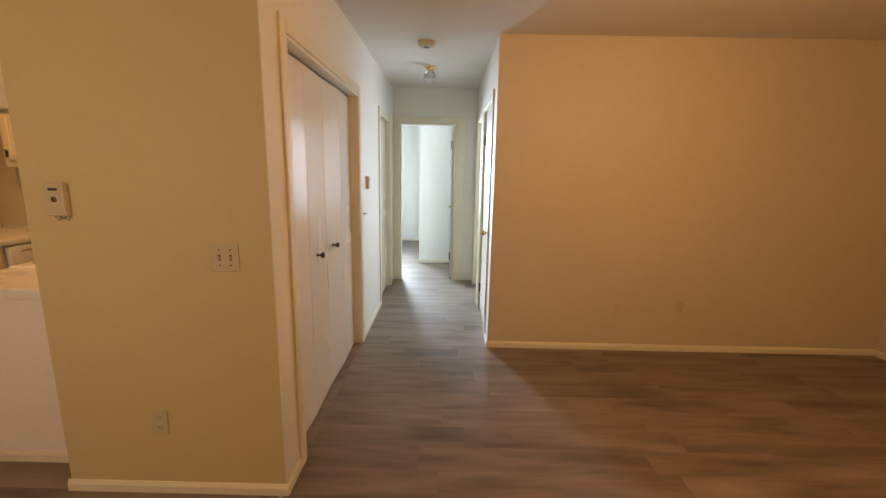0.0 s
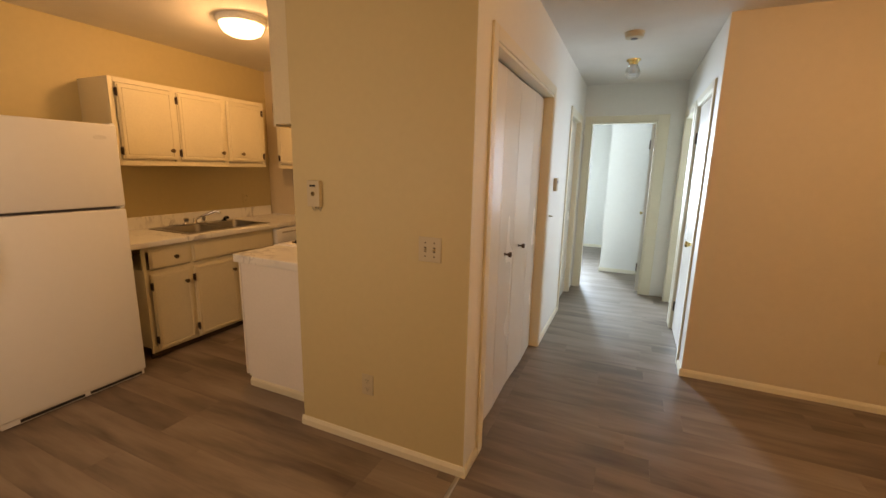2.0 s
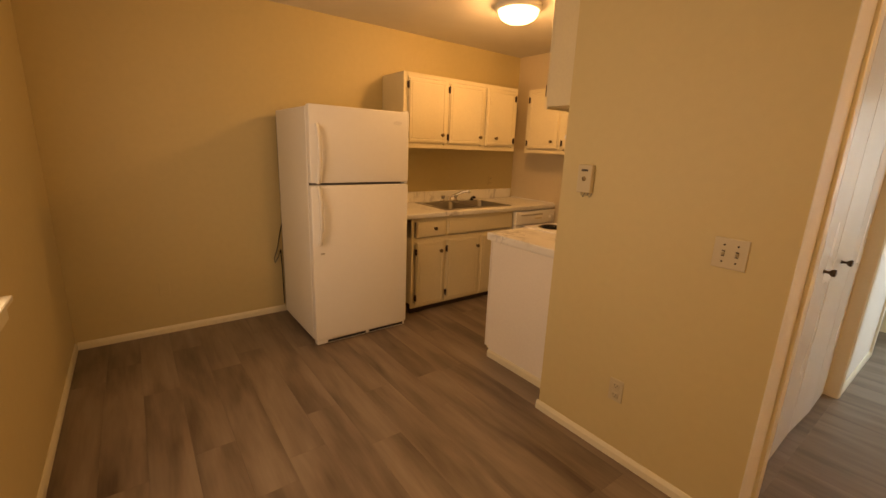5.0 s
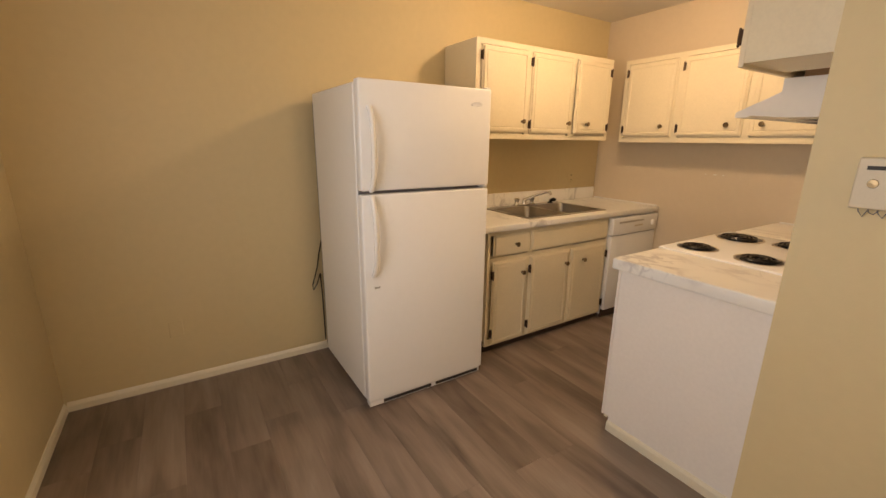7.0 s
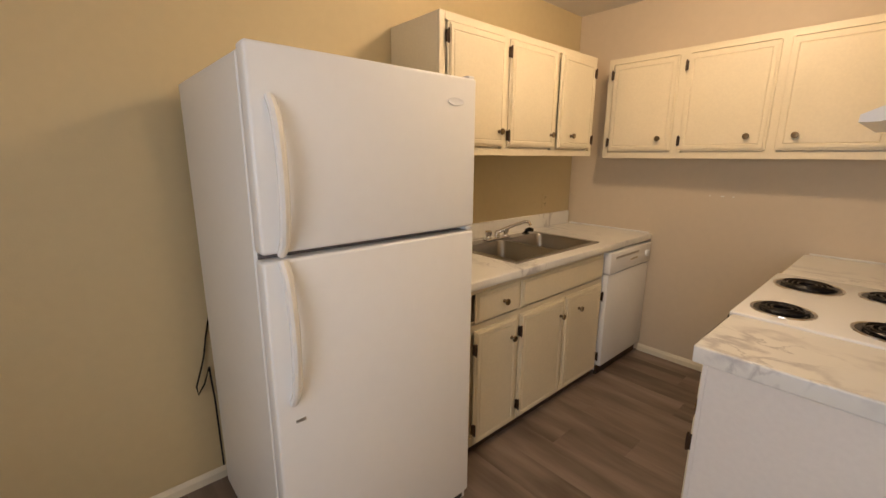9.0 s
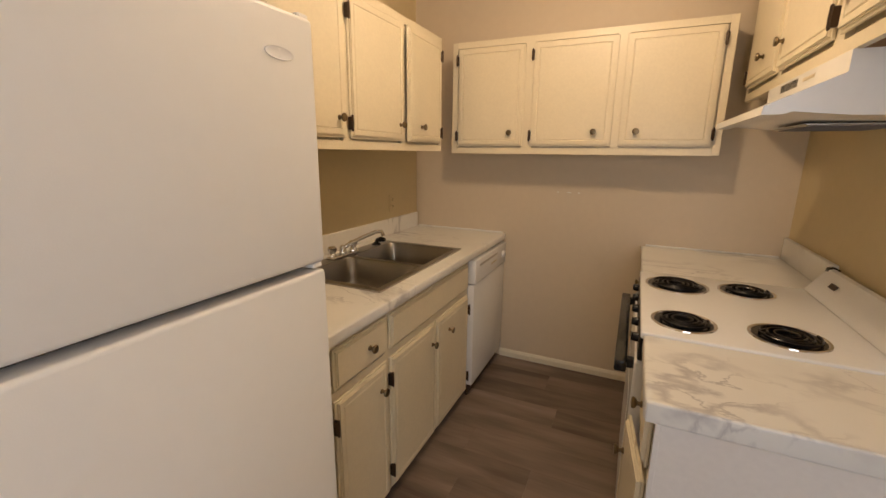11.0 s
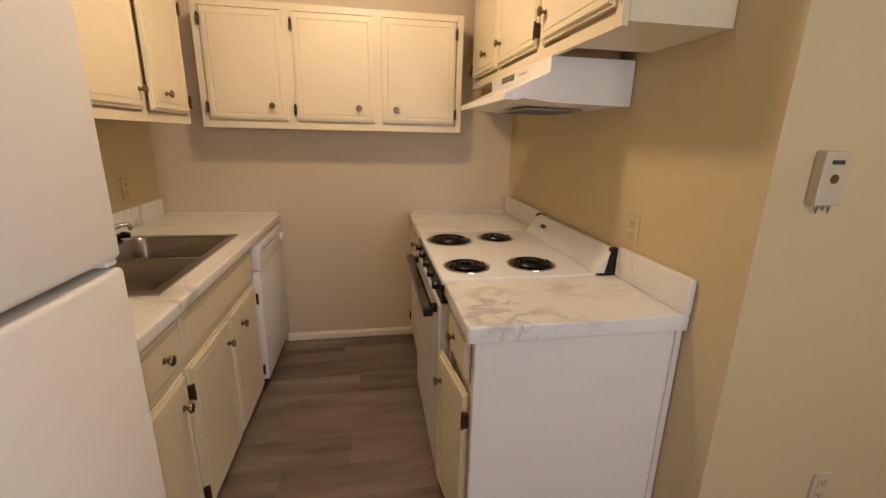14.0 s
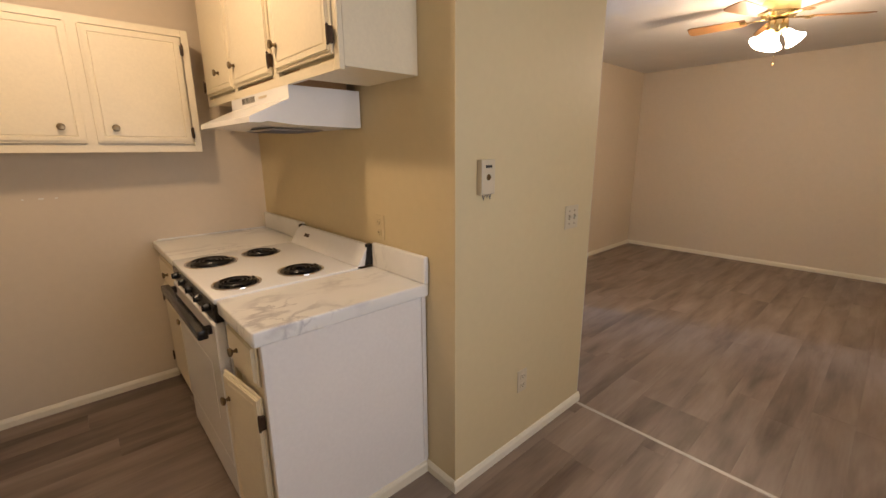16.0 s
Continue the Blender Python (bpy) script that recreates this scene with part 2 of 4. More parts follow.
def boxes(*corners, bevel=0.0):
    bm = bmesh.new()
    for lo, hi in corners:
        box(bm, lo, hi, bevel)
    return bm


# ---- structure ----


def wall(name, lo, hi, openings=(), along="x", mat=WALL, label="beige painted plaster wall"):
    """A wall block with openings (start, end, bottom, top) along its length."""
    k = 0 if along == "x" else 1
    bm = bmesh.new()

    def piece(a, b, z0, z1):
        if b - a > 1e-4 and z1 - z0 > 1e-4:
            p, q = list(lo), list(hi)
            p[k], q[k], p[2], q[2] = a, b, z0, z1
            box(bm, p, q)
    at = lo[k]
    for a, b, z0, z1 in sorted(openings):
        piece(at, a, lo[2], hi[2])
        piece(a, b, lo[2], z0)
        piece(a, b, z1, hi[2])
        at = b
    piece(at, hi[k], lo[2], hi[2])
    return tagged(part(name, bm, mat), label, "wall", kind="structure")


T = CEIL
wall("wall_west", (-4.15, -0.57, 0), (-4.05, 3.80, T), along="y")
kitchen_north = wall("wall_kitchen_north", (-4.05, 3.705, 0), (-1.80, 3.80, T), mat=TAUPE, label="taupe kitchen wall")
wall("wall_kitchen_east", (-1.80, 1.85, 0), (-1.72, 3.80, T), along="y")
wall("wall_stub", (-1.80, 1.75, 0), (-0.803, 1.85, T), label="beige painted end wall beside the kitchen")
wall("wall_hall_return", (-0.803, 1.7505, 0), (-0.80, 1.85, T), (), "y", WHITE_WALL, "white painted wall end at the hall corner")
wall("wall_hall_west", (-0.90, 1.85, 0), (-0.80, 5.60, T), ((1.99, 3.455, 0, 2.05), (4.52, 5.28, 0, 2.05)), "y", WHITE_WALL, "white painted hall wall with closet and door")
wall("wall_closet_back", (-1.72, 3.70, 0), (-0.90, 3.80, T))
wall("wall_living_north", (0.288, 3.435, 0), (3.60, 3.57, T), mat=TAUPE, label="taupe living room wall")
wall("wall_hall_end", (0.285, 3.4355, 0), (0.288, 3.57, T), (), "y", WHITE_WALL, "white painted wall end at the hall corner")
wall("wall_hall_east", (0.285, 3.57, 0), (0.385, 5.60, T), ((3.69, 4.48, 0, 2.08), (4.68, 5.42, 0, 2.08)), "y", WHITE_WALL, "white painted hall wall with two doors")
wall("wall_hall_north", (-2.70, 5.60, 0), (3.10, 5.70, T), ((-0.705, 0.015, 0, 2.066), (0.55, 1.45, 0.90, 2.06)), "x", WHITE_WALL, "white painted end wall of the hall")
wall("wall_living_east", (3.60, -0.57, 0), (3.70, 3.57, T), (), "y", TAUPE, "taupe living room wall")
wall("wall_south", (-4.05, -0.57, 0), (3.60, -0.47, T), ((-2.56, -1.31, 0.86, 2.05),))
wall("wall_bedroom_west", (-2.70, 5.70, 0), (-2.60, 8.85, T), (), "y", WHITE_WALL, "white painted bedroom wall")
wall("wall_bedroom_north", (-2.60, 8.75, 0), (-0.52, 8.85, T), ((-2.2, -1.2, 0.85, 2.1),), "x", WHITE_WALL, "white painted bedroom wall")
wall("wall_bedroom_jut", (-0.52, 6.675, 0), (0.52, 8.85, T), (), "x", WHITE_WALL, "white painted jutting bedroom wall")
wall("wall_bedroom_east", (0.42, 5.70, 0), (0.52, 6.675, T), (), "y", WHITE_WALL, "white painted bedroom wall")
wall("wall_side_room_east", (3.00, 3.57, 0), (3.10, 5.60, T), (), "y", WHITE_WALL, "white painted side room wall")
wall("wall_left_room", (-1.72, 3.80, 0), (-1.62, 5.60, T), (), "y", WHITE_WALL, "white painted wall behind the hall door")
tagged(part("ceiling", boxes(((-4.2, -0.6, T), (3.9, 8.95, T + 0.1))), CEILING), "off-white textured ceiling", "ceiling", kind="structure")
floor = tagged(part("floor", boxes(((-4.2, -0.6, -0.1), (3.9, 8.95, -0.005))), SUBFLOOR), "grey-brown wood-look vinyl plank floor", "floor", kind="structure")


def baseboard(points, side):
    """A skirting run between two plan points; side is the normal it faces."""
    (x0, y0), (x1, y1) = points
    bm = bmesh.new()
    t, h = 0.012, 0.054
    prof = [(0, 0.0), (t, 0.0), (t, h - 0.02), (t * 0.55, h - 0.006), (t * 0.3, h), (0, h)]
    if x0 == x1:
        prism(bm, [(x0 + side * a, b) for a, b in prof], "y", y0, y1)
    else:
        prism(bm, [(y0 + side * a, b) for a, b in prof], "x", x0, x1)
    return tagged(part("baseboard", bm, TRIM), "cream painted wooden baseboard", "baseboard", kind="structure")


for run, side in ((((-4.05, -0.458), (-4.05, 1.74)), 1), (((-3.36, 3.705), (-2.48, 3.705)), -1), (((-1.812, 1.75), (-0.788, 1.75)), -1),
                  (((-1.80, 1.75), (-1.80, 1.93)), -1), (((-0.80, 1.75), (-0.80, 1.92)), 1), (((-0.80, 3.525), (-0.80, 4.45)), 1),
                  (((0.273, 3.435), (3.588, 3.435)), -1), (((3.60, -0.47), (3.60, 3.435)), -1), (((-4.038, -0.47), (3.588, -0.47)), 1),
                  (((0.285, 3.435), (0.285, 3.62)), -1), (((0.285, 4.55), (0.285, 4.61)), -1),
                  (((-0.532, 6.675), (0.42, 6.675)), -1), (((-2.6, 8.75), (-0.532, 8.75)), -1), (((-0.52, 6.675), (-0.52, 8.75)), -1)):
    baseboard(run, side)


def casing(name, plane, normal, a, b, top, along, width=0.065, right=None, label="cream painted wooden door casing"):
    """Trim round an opening from a to b on a wall's face, with jamb lining 0.1 deep behind it."""
    ob = thing(name, Matrix(), label, "door frame", kind="structure")
    right = right or width

    def piece(nm, lo, hi, z0, z1, d0=0.0, d1=0.014):
        p, q = sorted((plane + normal * d0, plane + normal * d1))
        bm = bmesh.new()
        if along == "y":
            box(bm, (p, lo, z0), (q, hi, z1), 0.003)
        else:
            box(bm, (lo, p, z0), (hi, q, z1), 0.003)
        part(nm, bm, TRIM, ob)
    piece("side_casing", a - width, a - 0.006, 0, top + width)
    piece("side_casing", b + 0.006, b + right, 0, top + width)
    piece("head_casing", a - 0.006, b + 0.006, top + 0.006, top + width)
    piece("jamb", a - 0.004, a + 0.012, 0, top, -0.099, 0.010)
    piece("jamb", b - 0.012, b + 0.004, 0, top, -0.099, 0.010)
    piece("head_jamb", a + 0.012, b - 0.012, top - 0.014, top + 0.004, -0.099, 0.010)
    return ob


casing("trim_closet", -0.80, 1, 1.99, 3.455, 2.05, "y", 0.07, label="cream casing of the bifold closet")
casing("trim_hall_west_door", -0.80, 1, 4.52, 5.28, 2.05, "y")
casing("trim_hall_door", 0.285, -1, 3.69, 4.48, 2.08, "y")
casing("trim_side_room", 0.285, -1, 4.68, 5.42, 2.08, "y")
casing("trim_bedroom", 5.60, -1, -0.705, 0.015, 2.066, "x", 0.075, right=0.12)


def hinge(parent, x, y, z, h=0.09, r=0.007):
    """A butt hinge seen as its barrel and leaf."""
    bm = boxes(((x - 0.004, y - 0.016, z - h / 2), (x + 0.004, y + 0.016, z + h / 2)))
    lathe(bm, [(0, -h / 2 - 0.006), (r, -h / 2), (r, h / 2), (0, h / 2 + 0.006)], Matrix.Translation((x, y, z)), 8)
    return part("hinge", bm, HINGE, parent, "dark bronze hinge")


def knob(parent, m, mat=BRASS, s=1.0, label="antique brass knob", stem=1.0):
    bm = bmesh.new()
    lathe(bm, [(0, 0), (0.009 * s, 0), (0.009 * s, 0.002 * s), (0.0055 * s, 0.006 * s), (0.0055 * s, 0.012 * s * stem), (0.0125 * s, 0.016 * s * stem), (0.0155 * s, 0.021 * s * stem), (0.0135 * s, 0.0255 * s * stem), (0, 0.028 * s * stem)], m, 14)
    return part("knob", bm, mat, parent, label, smooth=True)


FRONT = pose(0, 0, 0, 90)  # turns local z to face -y

# bifold closet doors, slightly folded


def bifold(y0, knob_first):
    ob = thing("bifold_door", pose(-0.862, y0, 0.012), "cream gloss flat bifold closet door, slightly folded", "closet door", "bifold closet doors")
    w, bend = 0.359, 0.010
    for j in (0, 1):
        a, b = (0.0, bend) if j == 0 else (bend, 0.0)
        bm = bmesh.new()
        y_a, y_b = j * w + 0.001, (j + 1) * w - 0.001
        prism(bm, [(a - 0.030, y_a), (a, y_a), (b, y_b), (b - 0.030, y_b)], "z", 0, 2.012)
        bmesh.ops.bevel(bm, geom=bm.edges[:], offset=0.002, segments=1, affect="EDGES")
        part("leaf", bm, DOORPAINT, ob)
    y_k = 0.115 if knob_first else w + 0.135
    knob(ob, pose(0.006, y_k, 0.966, 0, 90, 0), s=1.15, stem=1.5, label="dark bronze mushroom knob", mat=HINGE)
    return ob


bifold(2.004, False)
bifold(2.724, True)
track = tagged(part("closet_track", boxes(((-0.895, 2.005, 2.025), (-0.865, 3.44, 2.034))), HINGE), "dark metal bifold track above the closet doors", "track")

# hall doors
d = thing("door_1", pose(0.30, 3.704, 0.012), "pale gloss painted flat hall door, closed", "door", kind="structure")
part("leaf", boxes(((0, 0, 0), (0.035, 0.762, 2.05)), bevel=0.002), DOORPAINT, d)
for z in (0.22, 1.78):
    hinge(d, -0.006, 0.765, z)
bm = bmesh.new()
lathe(bm, [(0, 0), (0.030, 0), (0.030, 0.004), (0.011, 0.008), (0.011, 0.028), (0.020, 0.036), (0.026, 0.050), (0.022, 0.062), (0, 0.066)], pose(0, 0.065, 0.93, 0, -90, 0), 20)
part("door_knob", bm, GOLD, d, "polished brass door knob", smooth=True)
d = thing("door_2", pose(-0.875, 4.534, 0.012), "cream painted hall door, closed", "door", kind="structure")
part("leaf", boxes(((0, 0, 0), (0.035, 0.732, 2.02)), bevel=0.002), DOORPAINT, d)
d = thing("door_3", pose(0.002, 5.705, 0.012, 0, 0, -3), "white painted bedroom door, standing wide open", "door", kind="structure")
part("leaf", boxes(((-0.035, 0, 0), (0, 0.70, 2.04)), bevel=0.002), DOORPAINT, d)
for z in (0.30, 1.80):
    hinge(d, -0.04, 0.004, z, 0.10)
bm = bmesh.new()
lathe(bm, [(0, 0), (0.028, 0), (0.010, 0.010), (0.010, 0.025), (0.025, 0.045), (0, 0.06)], pose(-0.035, 0.64, 0.93, 0, -90, 0), 16)
part("door_knob", bm, GOLD, d, "brass door knob", smooth=True)

# dining window with blinds
w = thing("window_1", pose(-1.935, -0.47, 0), "white window with closed horizontal mini blinds", "window", kind="structure")
part("window_frame", boxes(((-0.624, -0.09, 0.862), (-0.58, -0.05, 2.048)), ((0.58, -0.09, 0.862), (0.624, -0.05, 2.048)), ((-0.58, -0.09, 0.862), (0.58, -0.05, 0.90)), ((-0.58, -0.09, 2.01), (0.58, -0.05, 2.048)), bevel=0.003), ENAMEL, w)
pane = part("pane", boxes(((-0.58, -0.072, 0.90), (0.58, -0.068, 2.01))), GLASS, w)
pane.visible_shadow = False
part("window_sill", boxes(((-0.67, -0.09, 0.835), (0.67, 0.03, 0.86)), bevel=0.004), TRIM, w)
part("apron", boxes(((-0.64, 0.001, 0.775), (0.64, 0.014, 0.834)), bevel=0.003), TRIM, w)
part("head_rail", boxes(((-0.575, -0.045, 2.005), (0.575, -0.012, 2.045)), bevel=0.003), BLIND, w)
slat_bm = bmesh.new()
prism(slat_bm, [(-0.010, -0.0085), (-0.0005, 0.001), (0.010, 0.0085), (0.0095, 0.0095), (-0.001, 0.002), (-0.0105, -0.0075)], "x", -0.57, 0.57)
slat_me = mesh_of("slat", slat_bm, BLIND)
for k in range(52):
    s = new("slat", slat_me)
    s.parent, s.location = w, (0, -0.028, 0.885 + k * 0.0213)
for x in (-0.4, 0.4):
    bm = bmesh.new()
    tube(bm, [(x, -0.015, 0.87), (x, -0.015, 2.0)], 0.001, 5)
    part("cord", bm, BLIND, w)

bm = bmesh.new()
prism(bm, [(-0.833, 0), (-0.830, 0.003), (-0.822, 0.004), (-0.814, 0.003), (-0.811, 0)], "y", -0.455, 1.735)
tagged(part("trim_floor_strip", bm, ALU), "thin metal transition strip on the plank floor", "floor strip", kind="structure")

# ---- kitchen cabinets ----


def panel_front(name, parent, u0, u1, z0, z1, y=0.0, flat=False):
    """A cabinet door or drawer front: slab with a stepped lip and a routed panel line. Its face looks along local -y."""
    bm = bmesh.new()
    t = 0.019
    lip = 0.010
    box(bm, (u0, y - t * 0.5, z0), (u1, y - 0.0005, z1), 0.002)
    vs = box(bm, (u0 + lip, y - t, z0 + lip), (u1 - lip, y - t * 0.5 + 0.001, z1 - lip), 0.0)
    front = min((f for f in {f for v in vs for f in v.link_faces}), key=lambda f: f.calc_center_median().y)
    bmesh.ops.bevel(bm, geom=front.edges[:], offset=0.004, segments=2, affect="EDGES")
    if not flat:
        bm.faces.ensure_lookup_table()
        front = min(bm.faces, key=lambda f: (round(f.calc_center_median().y, 5), -f.calc_area()))
        bmesh.ops.inset_region(bm, faces=[front], thickness=0.024)
        bmesh.ops.inset_region(bm, faces=[front], thickness=0.005, depth=-0.0035)
        bmesh.ops.inset_region(bm, faces=[front], thickness=0.006, depth=0.003)
    return part(name, bm, CABPAINT, parent)


def cab_hinge(parent, u, z, y=-0.004):
    bm = bmesh.new()
    box(bm, (u - 0.007, y - 0.020, z - 0.026), (u + 0.007, y, z + 0.026), 0.002)
    lathe(bm, [(0, -0.034), (0.0045, -0.030), (0.0055, 0), (0.0045, 0.030), (0, 0.034)], Matrix.Translation((u, y - 0.019, z)), 8)
    return part("hinge", bm, HINGE, parent, "dark bronze hinge")


def cab_knob(parent, u, z, y=-0.019):
    return knob(parent, pose(u, y, z, 90), s=1.1)


def wall_cabinet(m, width, depth, z0, z1, doors, label, inset=0.045, recess=None, ajar=0.0):
    """doors: (u0, u1, hinge side, knob u); recess: a stretch of raised, unpainted underside. Local x runs along the front, y goes back to the wall."""
    ob = thing("wall_cabinet", m, label, "cabinet", "wall cabinets")
    bm = bmesh.new()
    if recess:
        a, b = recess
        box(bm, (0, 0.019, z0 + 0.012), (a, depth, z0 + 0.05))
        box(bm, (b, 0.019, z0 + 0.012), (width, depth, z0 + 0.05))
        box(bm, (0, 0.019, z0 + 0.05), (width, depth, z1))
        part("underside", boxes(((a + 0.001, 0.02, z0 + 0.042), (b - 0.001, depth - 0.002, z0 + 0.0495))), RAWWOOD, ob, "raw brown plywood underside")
    else:
        box(bm, (0, 0.019, z0 + 0.012), (width, depth, z1), 0.002)
    part("body", bm, CABPAINT, ob)
    bm = bmesh.new()
    e = 0.035
    box(bm, (0, 0, z0), (e, 0.0185, z1), 0.0015)
    box(bm, (width - e, 0, z0), (width, 0.0185, z1), 0.0015)
    box(bm, (e, 0, z0), (width - e, 0.0185, z0 + e), 0.0)
    box(bm, (e, 0, z1 - e), (width - e, 0.0185, z1), 0.0)
    for a, b in zip(doors, doors[1:]):
        box(bm, (a[1] - 0.01, 0, z0 + e), (b[0] + 0.01, 0.0185, z1 - e), 0.0)
    part("face_frame", bm, CABPAINT, ob)
    for u0, u1, side, ku in doors:
        door = panel_front("door", ob, u0, u1, z0 + inset, z1 - 0.040)
        if ajar and side > 0:
            door.matrix_basis = Matrix.Translation((u1, 0, 0)) @ pose(0, 0, 0, 0, 0, ajar) @ Matrix.Translation((-u1, 0, 0))
        cab_knob(door, ku, z0 + (0.122 if z1 < 2.2 else 0.146))
        hu = u0 - 0.004 if side < 0 else u1 + 0.004
        cab_hinge(door, hu, z0 + 0.105)
        cab_hinge(door, hu, z1 - 0.105)
    return ob


# over the sink, facing +x
wall_cabinet(pose(-3.668, 1.925, 0, 0, 0, 90), 1.385, 0.379, 1.460, 2.090,
             ((0.043, 0.455, -1, 0.405), (0.487, 0.915, -1, 0.872), (0.94, 1.345, 1, 1.075)), "cream painted wall cabinet over the sink, one door ajar", ajar=2.2)
# on the back wall, facing -y
wall_cabinet(pose(-3.668, 3.475, 0), 1.46, 0.228, 1.449, 2.098,
             ((0.042, 0.455, -1, 0.38), (0.503, 0.945, -1, 0.854), (0.985, 1.415, 1, 1.067)), "cream painted three-door wall cabinet on the back wall")
# over the stove, facing -x
wall_cabinet(pose(-2.125, 3.55, 0, 0, 0, -90), 1.60, 0.323, 1.708, T - 0.004,
             ((0.055, 0.53, -1, 0.342), (0.560, 1.048, 1, 0.609), (1.094, 1.568, 1, 1.14)), "cream painted wall cabinet over the range hood", inset=0.05, recess=(0.43, 1.26))


def base_cabinet(m, width, depth, fronts, label, open_door=0.0, body_top=0.872):
    """fronts: (kind, u0, u1, z0, z1, knob u or None, hinge side)."""
    ob = thing("base_cabinet", m, label, "cabinet", "base cabinets")
    part("body", boxes(((0, 0.019, 0.085), (width, depth, body_top)), bevel=0.002), CABPAINT, ob)
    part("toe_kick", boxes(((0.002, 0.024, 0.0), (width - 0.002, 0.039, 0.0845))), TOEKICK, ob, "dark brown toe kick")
    bm = bmesh.new()
    box(bm, (0, 0, 0.05), (width, 0.0185, 0.10))
    box(bm, (0, 0, 0.84), (width, 0.0185, 0.872))
    box(bm, (0, 0, 0.645), (width, 0.0185, 0.69))
    cuts = sorted({0.0, width, *[f[1] for f in fronts if f[0] == "door"][1:]})
    for u in cuts:
        a, b = max(u - 0.02, 0), min(u + 0.02, width)
        box(bm, (a, 0, 0.10), (b, 0.0185, 0.645))
        box(bm, (a, 0, 0.69), (b, 0.0185, 0.84))
    part("face_frame", bm, CABPAINT, ob)
    for kind, u0, u1, z0, z1, ku, side in fronts:
        f = panel_front(kind, ob, u0, u1, z0, z1, flat=kind == "drawer_front")
        if ku is not None:
            cab_knob(f, ku, (z0 + z1) / 2 if kind == "drawer_front" else z1 - 0.100)
        if side:
            hu = u0 - 0.003 if side < 0 else u1 + 0.003
            cab_hinge(f, hu, z0 + 0.09)
            cab_hinge(f, hu, z1 - 0.09)
        if open_door and kind == "door":
            f.matrix_basis = Matrix.Translation((u1, 0, 0)) @ pose(0, 0, 0, 0, 0, open_door) @ Matrix.Translation((-u1, 0, 0))
    return ob


base_cabinet(pose(-3.389, 1.86, 0, 0, 0, 90), 1.222, 0.64,
             (("drawer_front", 0.04, 0.353, 0.700, 0.845, 0.228, 0), ("drawer_front", 0.375, 1.20, 0.700, 0.845, None, 0),
              ("door", 0.04, 0.350, 0.060, 0.662, 0.296, -1), ("door", 0.375, 0.775, 0.060, 0.662, 0.735, -1), ("door", 0.795, 1.205, 0.060, 0.662, 0.930, 1)),
             "cream painted base cabinet with drawer under the sink", body_top=0.70)
near_cab = base_cabinet(pose(-2.472, 2.292, 0, 0, 0, -90), 0.344, 0.67,
             (("drawer_front", 0.03, 0.32, 0.695, 0.84, 0.15, 0), ("door", 0.03, 0.32, 0.085, 0.655, 0.075, 1)),
             "cream painted narrow base cabinet, its door slightly ajar", open_door=7)
base_cabinet(pose(-2.472, 3.703, 0, 0, 0, -90), 0.638, 0.67,
             (("drawer_front", 0.03, 0.59, 0.695, 0.835, 0.3, 0), ("door", 0.03, 0.59, 0.07, 0.66, 0.55, -1)), "cream painted base cabinet in the corner beside the stove")
bm = boxes(((-2.474, 1.932, 0.075), (-1.8025, 1.947, 0.873)), ((-2.435, 1.932, 0.0), (-1.8025, 1.947, 0.075)))
end = tagged(part("end_panel", bm, CABSIDE), "off-white painted end panel of the base cabinets", "cabinet panel")
part("trim_strip", boxes(((-1.825, 1.924, 0.069), (-1.804, 1.9315, 0.868)), bevel=0.001), CABSIDE, end)
part("trim_strip", boxes(((-2.474, 1.926, 0.076), (-2.462, 1.9315, 0.868)), bevel=0.001), CABSIDE, end)
bm = bmesh.new()
prism(bm, [(1.9315, 0), (1.919, 0), (1.919, 0.040), (1.924, 0.050), (1.9315, 0.054)], "x", -2.435, -1.813)
part("base_trim", bm, TRIM, end)

# ---- counters ----


def counter(name, label, slabs, edge_boxes):
    bm = bmesh.new()
    for lo, hi in slabs:
        box(bm, lo, hi)
    ob = tagged(part(name, bm, MARBLE), label, "countertop")
    for nm, lo, hi in edge_boxes:
        b2 = bmesh.new()
        box(b2, lo, hi, 0.006, 3)
        part(nm, b2, MARBLE, ob, smooth=True)
    return ob


counter("countertop", "white marble-look laminate countertop with backsplash and sink cut-out",
        (((-4.048, 1.76, 0.874), (-3.96, 3.703, 0.914)), ((-3.96, 1.76, 0.874), (-3.44, 2.265, 0.914)), ((-3.96, 3.095, 0.874), (-3.44, 3.703, 0.914)), ((-3.44, 1.76, 0.874), (-3.37, 3.703, 0.914))),
        (("front_edge", (-3.385, 1.76, 0.873), (-3.352, 3.703, 0.9142)), ("backsplash", (-4.049, 1.76, 0.9145), (-4.028, 3.683, 1.02)), ("backsplash", (-4.027, 3.69, 0.9145), (-3.37, 3.704, 0.926))))
b = counter("countertop", "white marble-look laminate countertop with backsplash beside the stove",
        (((-2.49, 1.915, 0.874), (-1.803, 2.291, 0.914)),),
        (("front_edge", (-2.502, 1.913, 0.862), (-2.482, 2.292, 0.9143)), ("side_edge", (-2.50, 1.906, 0.862), (-1.803, 1.918, 0.9143)), ("backsplash", (-1.825, 1.904, 0.9145), (-1.802, 2.29, 1.030))))
counter("countertop", "white marble-look laminate countertop in the corner",
        (((-2.49, 3.062, 0.874), (-1.803, 3.703, 0.914)),),
        (("front_edge", (-2.502, 3.061, 0.873), (-2.482, 3.703, 0.9143)), ("backsplash", (-1.825, 3.063, 0.9145), (-1.802, 3.69, 1.030)), ("backsplash", (-2.48, 3.69, 0.9145), (-1.826, 3.704, 0.926))))

# ---- sink ----


